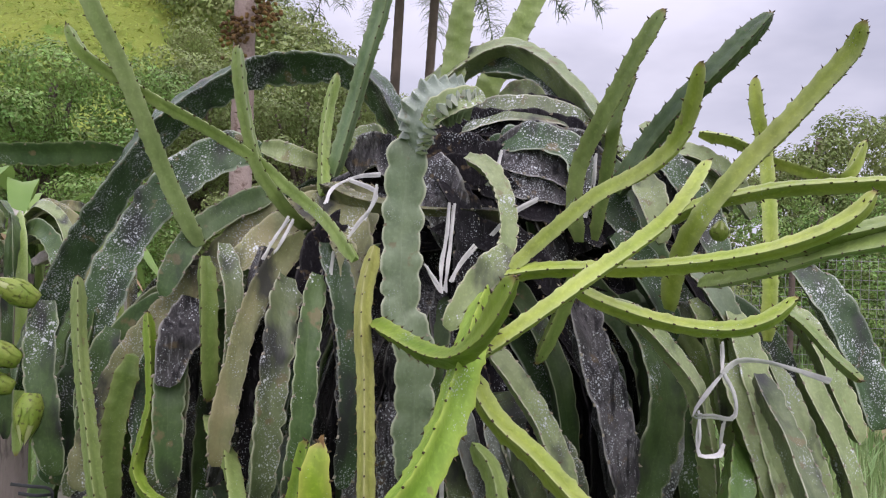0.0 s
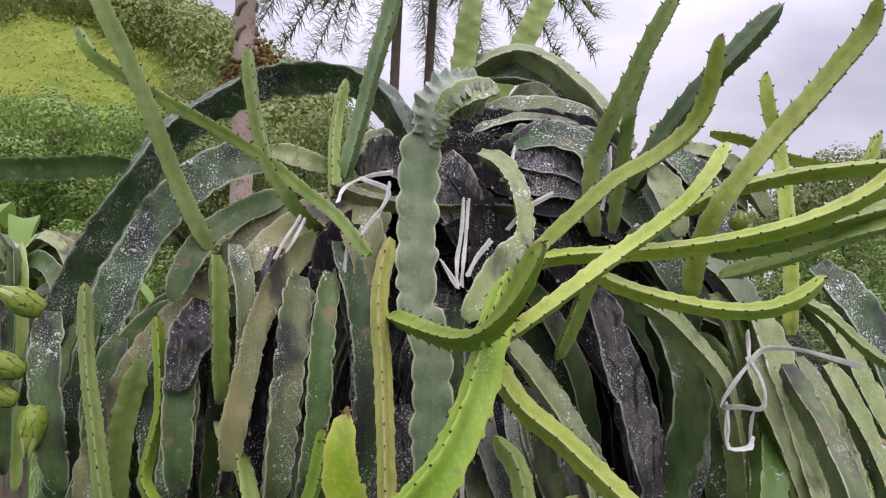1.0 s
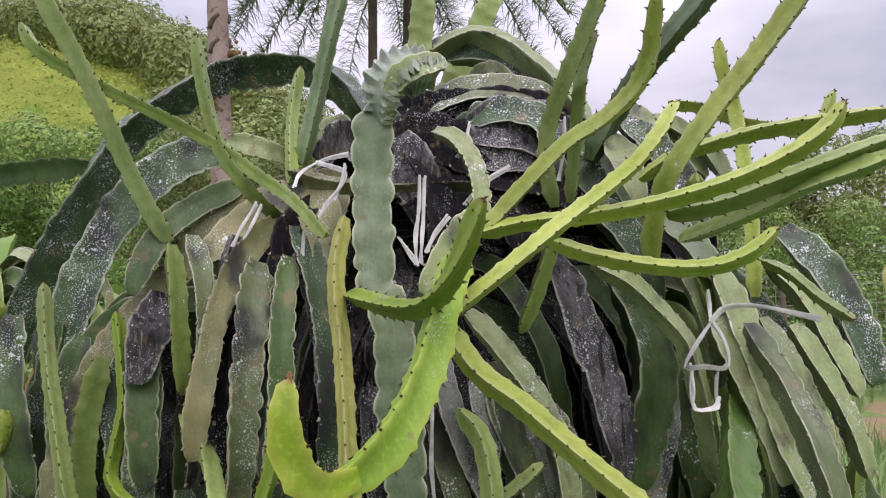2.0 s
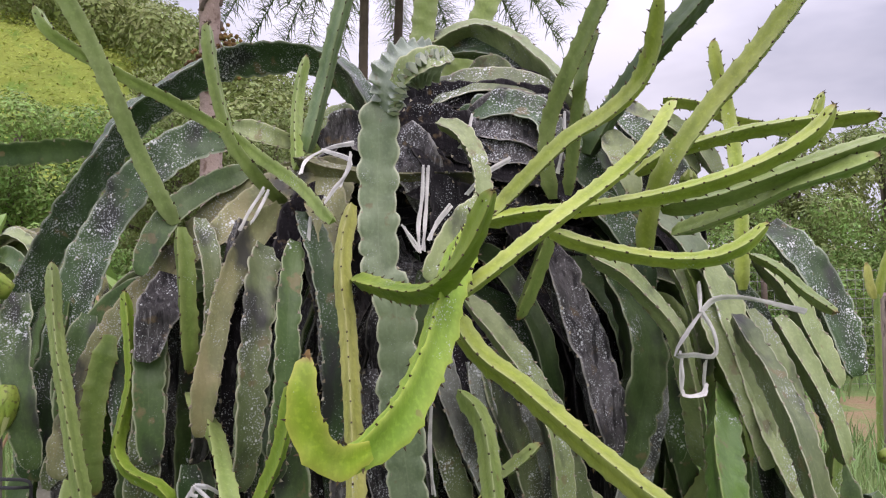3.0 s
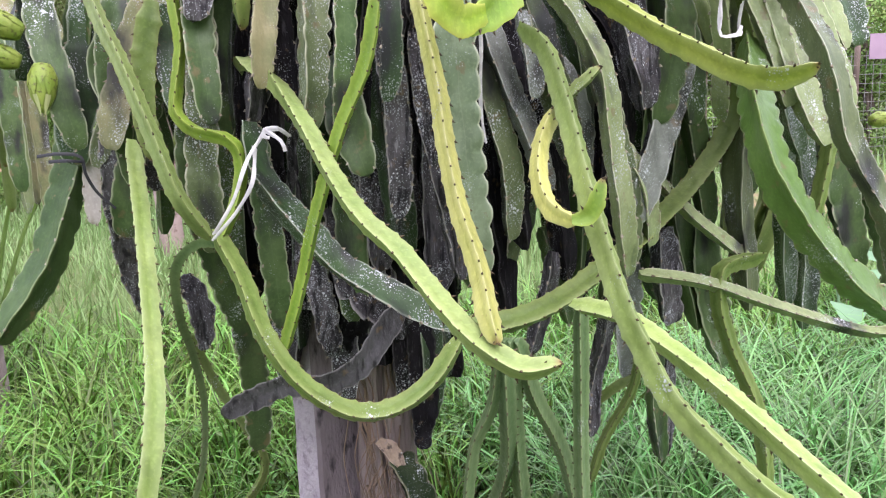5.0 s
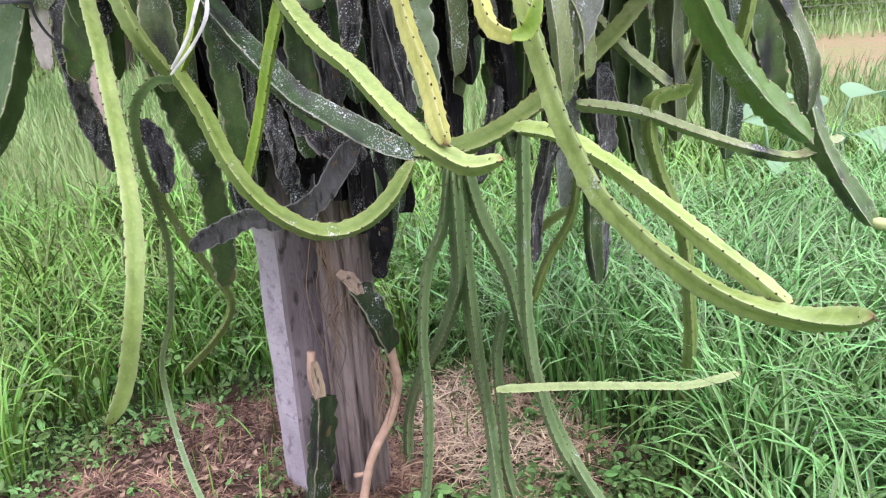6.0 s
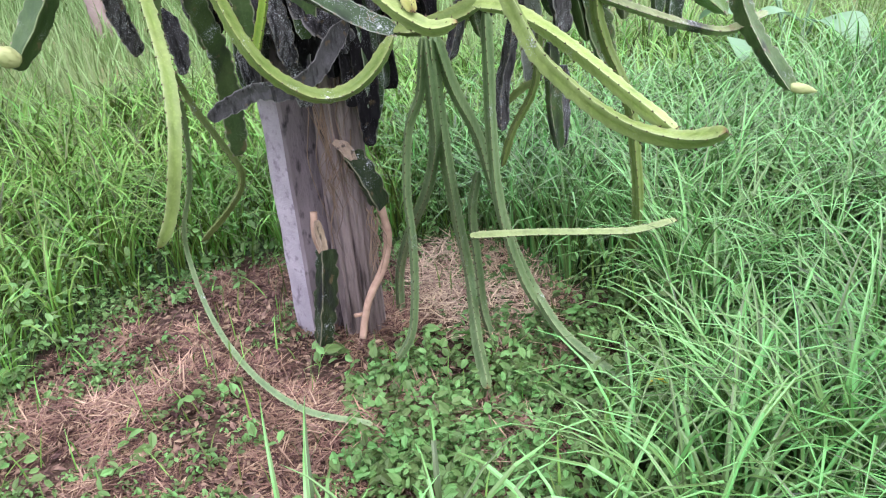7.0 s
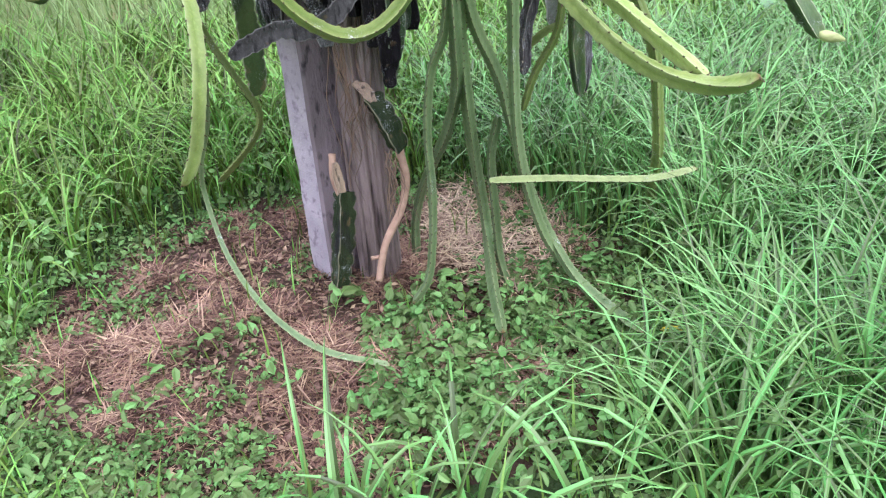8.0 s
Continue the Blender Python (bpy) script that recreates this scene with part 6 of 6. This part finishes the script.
fallen = part("fallen_bud", tube("fallen_bud", [(-0.022, 0, 0.0), (-0.01, 0.002, 0.004), (0.008, 0, 0.003), (0.024, -0.003, 0.0)], 0.006, 10, 0.004, 0.008, lumps=0.5), BUD_YELLOW)
fallen.location = (0.469, 0.880, 0.05)
tagged(fallen, "small yellow fallen flower bud with a dry tip", "bud")
part("dry_tip", tube("dry_tip", [(0.020, -0.003, 0.0), (0.028, -0.003, 0.001), (0.034, -0.004, 0.0)], 0.0075, 10, 0.003, 0.004, lumps=0.5), SCAB, fallen, "dark brown withered tip")


def tie(label, mat, *strands, r=0.0027):
    thing = new("plant_tie")
    thing.location = strands[0][0]
    tagged(thing, label, "tie", "ties on the cactus")
    for s in strands:
        pts = [Vector(p) - thing.location for p in s]
        ribbon = tube("strand", pts, r, 6, 0.008, r * 0.9, 0.16, 0.5)
        ribbon.set_sharp_from_angle(angle=radians(35))
        part("strand", ribbon, mat, thing)
        if mat == TIE:
            twin = [p + Vector((0.0035 * math.sin(9 * i + p.x * 50), -0.002, 0.0035 * math.cos(7 * i))) for i, p in enumerate(pts)]
            thin = tube("strand", twin, r * 0.75, 6, 0.008, r * 0.6, 0.16, 0.5)
            thin.set_sharp_from_angle(angle=radians(35))
            part("strand", thin, mat, thing)
    return thing


tie("long white plastic tie knotted round a stem", TIE, [(0.384, 1.060, 1.434), (0.385, 1.060, 1.414), (0.383, 1.050, 1.395)], [(0.383, 1.050, 1.395), (0.399, 1.050, 1.370), (0.403, 1.050, 1.347), (0.395, 1.050, 1.335), (0.371, 1.050, 1.339), (0.347, 1.050, 1.340), (0.361, 1.050, 1.367), (0.383, 1.050, 1.395)], [(0.383, 1.050, 1.395), (0.403, 1.050, 1.412), (0.432, 1.040, 1.415), (0.470, 1.030, 1.408), (0.515, 1.020, 1.396)], [(0.358, 1.060, 1.339), (0.355, 1.060, 1.304), (0.360, 1.060, 1.281), (0.385, 1.060, 1.284), (0.395, 1.070, 1.296)], [(0.390, 1.060, 1.326), (0.391, 1.070, 1.299), (0.392, 1.070, 1.284)], r=0.003)
tie("white plastic tie hanging over the crown", TIE, [(0.007, 1.160, 1.616), (0.004, 1.150, 1.569), (-0.000, 1.140, 1.528), (-0.002, 1.130, 1.487)], [(0.014, 1.160, 1.615), (0.011, 1.150, 1.565), (0.009, 1.140, 1.528), (0.004, 1.130, 1.489)], [(-0.023, 1.130, 1.524), (-0.008, 1.130, 1.497), (0.000, 1.130, 1.487)])
tie("white plastic tie wound over the crown stems", TIE, [(-0.100, 1.200, 1.660), (-0.141, 1.220, 1.657), (-0.176, 1.220, 1.640), (-0.182, 1.200, 1.615)], [(-0.103, 1.180, 1.641), (-0.110, 1.170, 1.610), (-0.126, 1.160, 1.584), (-0.140, 1.150, 1.563)], [(-0.149, 1.210, 1.651), (-0.113, 1.200, 1.637), (-0.104, 1.190, 1.626), (-0.122, 1.180, 1.591)])
tie("thin white tie crossing the dark stems", TIE, [(0.085, 1.200, 1.702), (0.076, 1.190, 1.670), (0.065, 1.190, 1.649)], [(0.140, 1.180, 1.629), (0.105, 1.170, 1.607), (0.072, 1.150, 1.572)], [(0.049, 1.140, 1.555), (0.025, 1.130, 1.527), (0.012, 1.120, 1.503)])
tie("white tie strip between the upright stems", TIE, [(0.225, 1.170, 1.698), (0.219, 1.160, 1.650), (0.211, 1.160, 1.604)])
tie("white tie strip among the hanging stems", TIE, [(-0.235, 1.180, 1.588), (-0.256, 1.170, 1.554), (-0.270, 1.170, 1.525)], [(-0.229, 1.180, 1.584), (-0.247, 1.170, 1.546), (-0.264, 1.170, 1.521)])
tie("white tie strip among the hanging stems", TIE, [(-0.160, 1.140, 1.538), (-0.164, 1.140, 1.498), (-0.158, 1.140, 1.474)])
tie("white plastic tie holding a bent stem", TIE, [(-0.305, 1.060, 1.173), (-0.334, 1.050, 1.132), (-0.357, 1.050, 1.078), (-0.387, 1.060, 1.033)], [(-0.321, 1.060, 1.150), (-0.329, 1.050, 1.103), (-0.354, 1.050, 1.062), (-0.389, 1.060, 1.025)], [(-0.305, 1.060, 1.173), (-0.284, 1.050, 1.159), (-0.279, 1.050, 1.144)], [(-0.305, 1.060, 1.173), (-0.285, 1.050, 1.175), (-0.273, 1.060, 1.164)], [(-0.305, 1.050, 1.174), (-0.308, 1.050, 1.166), (-0.299, 1.050, 1.164)])
tie("thin black cord tied round a stem", BLACK_TIE, [(-0.692, 1.270, 1.142), (-0.650, 1.250, 1.146), (-0.621, 1.260, 1.139), (-0.617, 1.260, 1.113), (-0.606, 1.270, 1.080), (-0.583, 1.280, 1.050)], [(-0.668, 1.250, 1.134), (-0.636, 1.240, 1.135), (-0.618, 1.260, 1.131)])
tie("long white strip hanging under the crown", TIE, [(0.012, 1.120, 1.338), (0.013, 1.120, 1.272), (0.011, 1.120, 1.206), (0.014, 1.120, 1.140)])

# roots on the wooden post
g = random.Random(4)
part("root", tube("root", [Vector(p) - plant.location for p in ((-0.080, 1.330, 0.401), (-0.069, 1.330, 0.309), (-0.093, 1.310, 0.229), (-0.141, 1.280, 0.158), (-0.171, 1.250, 0.068))], .0115, 8, 0.01, .0095, lumps=0.35), ROOT_PALE, plant, "thick brown bare root on the post")
part("root", tube("root", [Vector(p) - plant.location for p in ((-0.183, 1.270, 0.126), (-0.151, 1.280, 0.127), (-0.123, 1.300, 0.175))], .006, 8, 0.01, .004, lumps=0.3), ROOT_PALE, plant, "thick brown bare root on the post")
part("root", tube("root", [Vector(p) - plant.location for p in ((-0.245, 1.360, 0.391), (-0.250, 1.345, 0.330), (-0.240, 1.340, 0.277))], .010, 8, 0.01, .007, lumps=0.3), ROOT_PALE, plant, "thick brown bare root on the post")
for i in range(8):
    x = g.uniform(-0.205, -0.075)
    y = 1.415 - 0.95 * math.sqrt(max(0.0, 0.064 ** 2 - (x + 0.152) ** 2)) - 0.004
    z = g.uniform(0.45, 0.78)
    pts = []
    for k in range(6):
        pts.append((x - plant.location.x, y - plant.location.y - g.uniform(0, 0.008), z))
        x += g.uniform(-0.02, 0.02)
        z -= g.uniform(0.025, 0.07)
    part("root", tube("root", pts, g.uniform(0.0012, 0.0036), 5, 0.02, 0.0007), ROOT if i % 8 else BARK, plant, "thin dry brown aerial root")

# hair roots in the gap between the posts and round the cut pieces
for cx, cy, cz, wide, fall, count in ((-0.203, 1.352, 0.70, 0.014, 0.34, 13), (-0.150, 1.335, 0.54, 0.03, 0.10, 14), (-0.100, 1.315, 0.36, 0.02, 0.20, 16)):
    for i in range(count):
        x, y, z = cx + g.uniform(-wide, wide), cy + g.uniform(-0.012, 0.004), cz + g.uniform(-0.05, 0.05)
        pts = []
        for k in range(6):
            pts.append((x - plant.location.x, y - plant.location.y, z))
            x += g.uniform(-0.018, 0.018)
            y += g.uniform(-0.006, 0.004)
            z -= fall / 5 * g.uniform(0.5, 1.2)
        part("root", tube("root", pts, g.uniform(0.0009, 0.0018), 5, 0.015, 0.0006), ROOT, plant, "thin dry brown aerial root")

# ---- neighbouring plants ----
neighbour = new("dragon_fruit_cactus")
neighbour.location = (-1.62, 2.95, 0.0)
tagged(neighbour, "pale neighbouring dragon fruit cactus with drooping stems", "cactus")
g = random.Random(21)
for i in range(34):
    a = 2 * math.pi * i / 34 + g.uniform(-0.1, 0.1)
    ca, sa = math.cos(a), math.sin(a)
    r = g.uniform(0.25, 0.48)
    z1 = g.uniform(1.48, 1.68)
    cx, cy = neighbour.location.x, neighbour.location.y
    stem(g.choice(("pale", "pale", "dry", "mid", "dark", "tan")), g.uniform(0.04, 0.07), g.uniform(0, 60), 0.06,
         (cx + 0.06 * ca, cy + 0.06 * sa, z1 - 0.05), (cx + 0.5 * r * ca, cy + 0.5 * r * sa, z1), (cx + 0.95 * r * ca, cy + 0.95 * r * sa, z1 - 0.16), (cx + r * ca, cy + r * sa, g.uniform(0.75, 1.05)),
         spines=False, step=0.02, owner=neighbour)
support = part("wooden_post", tube("wooden_post", [(0, 0, -0.1), (0, 0, 0.7), (0, 0, 1.4)], 0.07, 12, 0.1, 0.065, lumps=0.1), WOOD)
support.location = neighbour.location
tagged(support, "brown wooden post under the neighbouring cactus", "post")


young_post = part("wooden_post", tube("wooden_post", [(0, 0, -0.1), (0.01, 0, 0.6), (0, 0, 1.32)], 0.055, 12, 0.1, 0.05, lumps=0.1), WOOD)
young_post.location = (3.62, 6.0, 0.0)
tagged(young_post, "brown wooden post carrying a young cactus", "post")
sapling = new("dragon_fruit_cactus")
sapling.location = (3.56, 5.96, 0.0)
tagged(sapling, "young yellow-green dragon fruit cactus on a post", "cactus")
for kind, width, pts in (("olive", 0.05, ((3.53, 5.94, 0.0), (3.54, 5.93, 0.7), (3.55, 5.93, 1.36))), ("yellow", 0.07, ((3.53, 5.93, 1.30), (3.49, 5.92, 1.42), (3.47, 5.92, 1.58))), ("lime", 0.07, ((3.56, 5.93, 1.30), (3.60, 5.92, 1.50), (3.68, 5.90, 1.74))), ("olive", 0.06, ((3.62, 5.95, 1.35), (3.72, 5.90, 1.40), (3.78, 5.88, 1.15)))):
    stem(kind, width, 30, 0.05, *pts, spines=False, step=0.03, owner=sapling)


def big_leaf(name, root, tip, width, mat, parent, fold=0.25, sag=0.2, heart=False):
    """A broad leaf with a midrib fold, sagging towards its tip."""
    a, b = Vector(root), Vector(tip)
    d = b - a
    side = d.cross(Vector((0, 0, 1))).normalized()
    verts, faces = [], []
    n = 14
    for i in range(n + 1):
        u = i / n
        c = a + d * u + Vector((0, 0, -sag * d.length * u * u + 0.35 * sag * d.length * math.sin(math.pi * u)))
        w = width * (max(0.0, math.sin(math.pi * min(1.0, u ** 0.6 if heart else u ** 0.8))) ** 0.8) * 0.5 + 0.002
        for e in (-1.0, -0.5, 0.0, 0.5, 1.0):
            ripple = (0.012 if heart else 0.04) * width * math.sin(u * (9 if heart else 26) + e * 3) * abs(e)
            verts.append(c + side * (w * e) + Vector((0, 0, fold * w * abs(e) + ripple)))
    for i in range(n):
        for k in range(4):
            faces.append((i * 5 + k, i * 5 + k + 1, i * 5 + k + 6, i * 5 + k + 5))
    return part("leaf", mesh_of("leaf", verts, faces), mat, parent)


def leafy_plant(name, label, category, x, y, stalks, mat, seed, reach, width, heart=False):
    g = random.Random(seed)
    thing = new(name)
    thing.location = (x, y, land(x, y))
    tagged(thing, label, category)
    for i in range(stalks):
        a = 2 * math.pi * i / stalks + g.uniform(-0.3, 0.3)
        h = reach * g.uniform(0.55, 1.0)
        o = 0.25 * reach * g.uniform(0.5, 1.2)
        top = Vector((o * math.cos(a), o * math.sin(a), h))
        part("stalk", tube("stalk", [(0.02 * math.cos(a), 0.02 * math.sin(a), -0.02), tuple(top * 0.55 + Vector((0, 0, 0.08 * h))), tuple(top)], 0.012 * reach ** 0.5, 6, 0.08, 0.006), mat, thing)
        ln = width * (1.15 if heart else 3.4) * g.uniform(0.8, 1.1)
        big_leaf("leaf", top, top + Vector((math.cos(a) * ln, math.sin(a) * ln, (0.02 if heart else 0.25) * ln)), width * g.uniform(0.8, 1.1), mat, thing, sag=0.25 if heart else 0.6, heart=heart)
    return thing


leafy_plant("broad_leaf_plant", "clump of broad bright green arching leaves", "plant", -2.25, 4.3, 13, LEAF_BROAD, 3, 1.85, 0.13)
leafy_plant("broad_leaf_plant", "low clump of broad green leaves beside the cactus", "plant", -2.75, 4.5, 13, LEAF_BROAD, 4, 1.8, 0.14)
leafy_plant("dry_plant", "brown dried leafy plant behind the cactus", "plant", -2.3, 3.9, 14, DRY, 5, 1.62, 0.10)
leafy_plant("taro_plant", "pale round-leaved plant standing in the grass", "plant", 2.25, 3.1, 4, LEAF_TARO, 6, 0.52, 0.31, True)
leafy_plant("taro_plant", "pale round-leaved plant standing in the grass", "plant", 1.85, 2.9, 3, LEAF_TARO, 8, 0.42, 0.18, True)
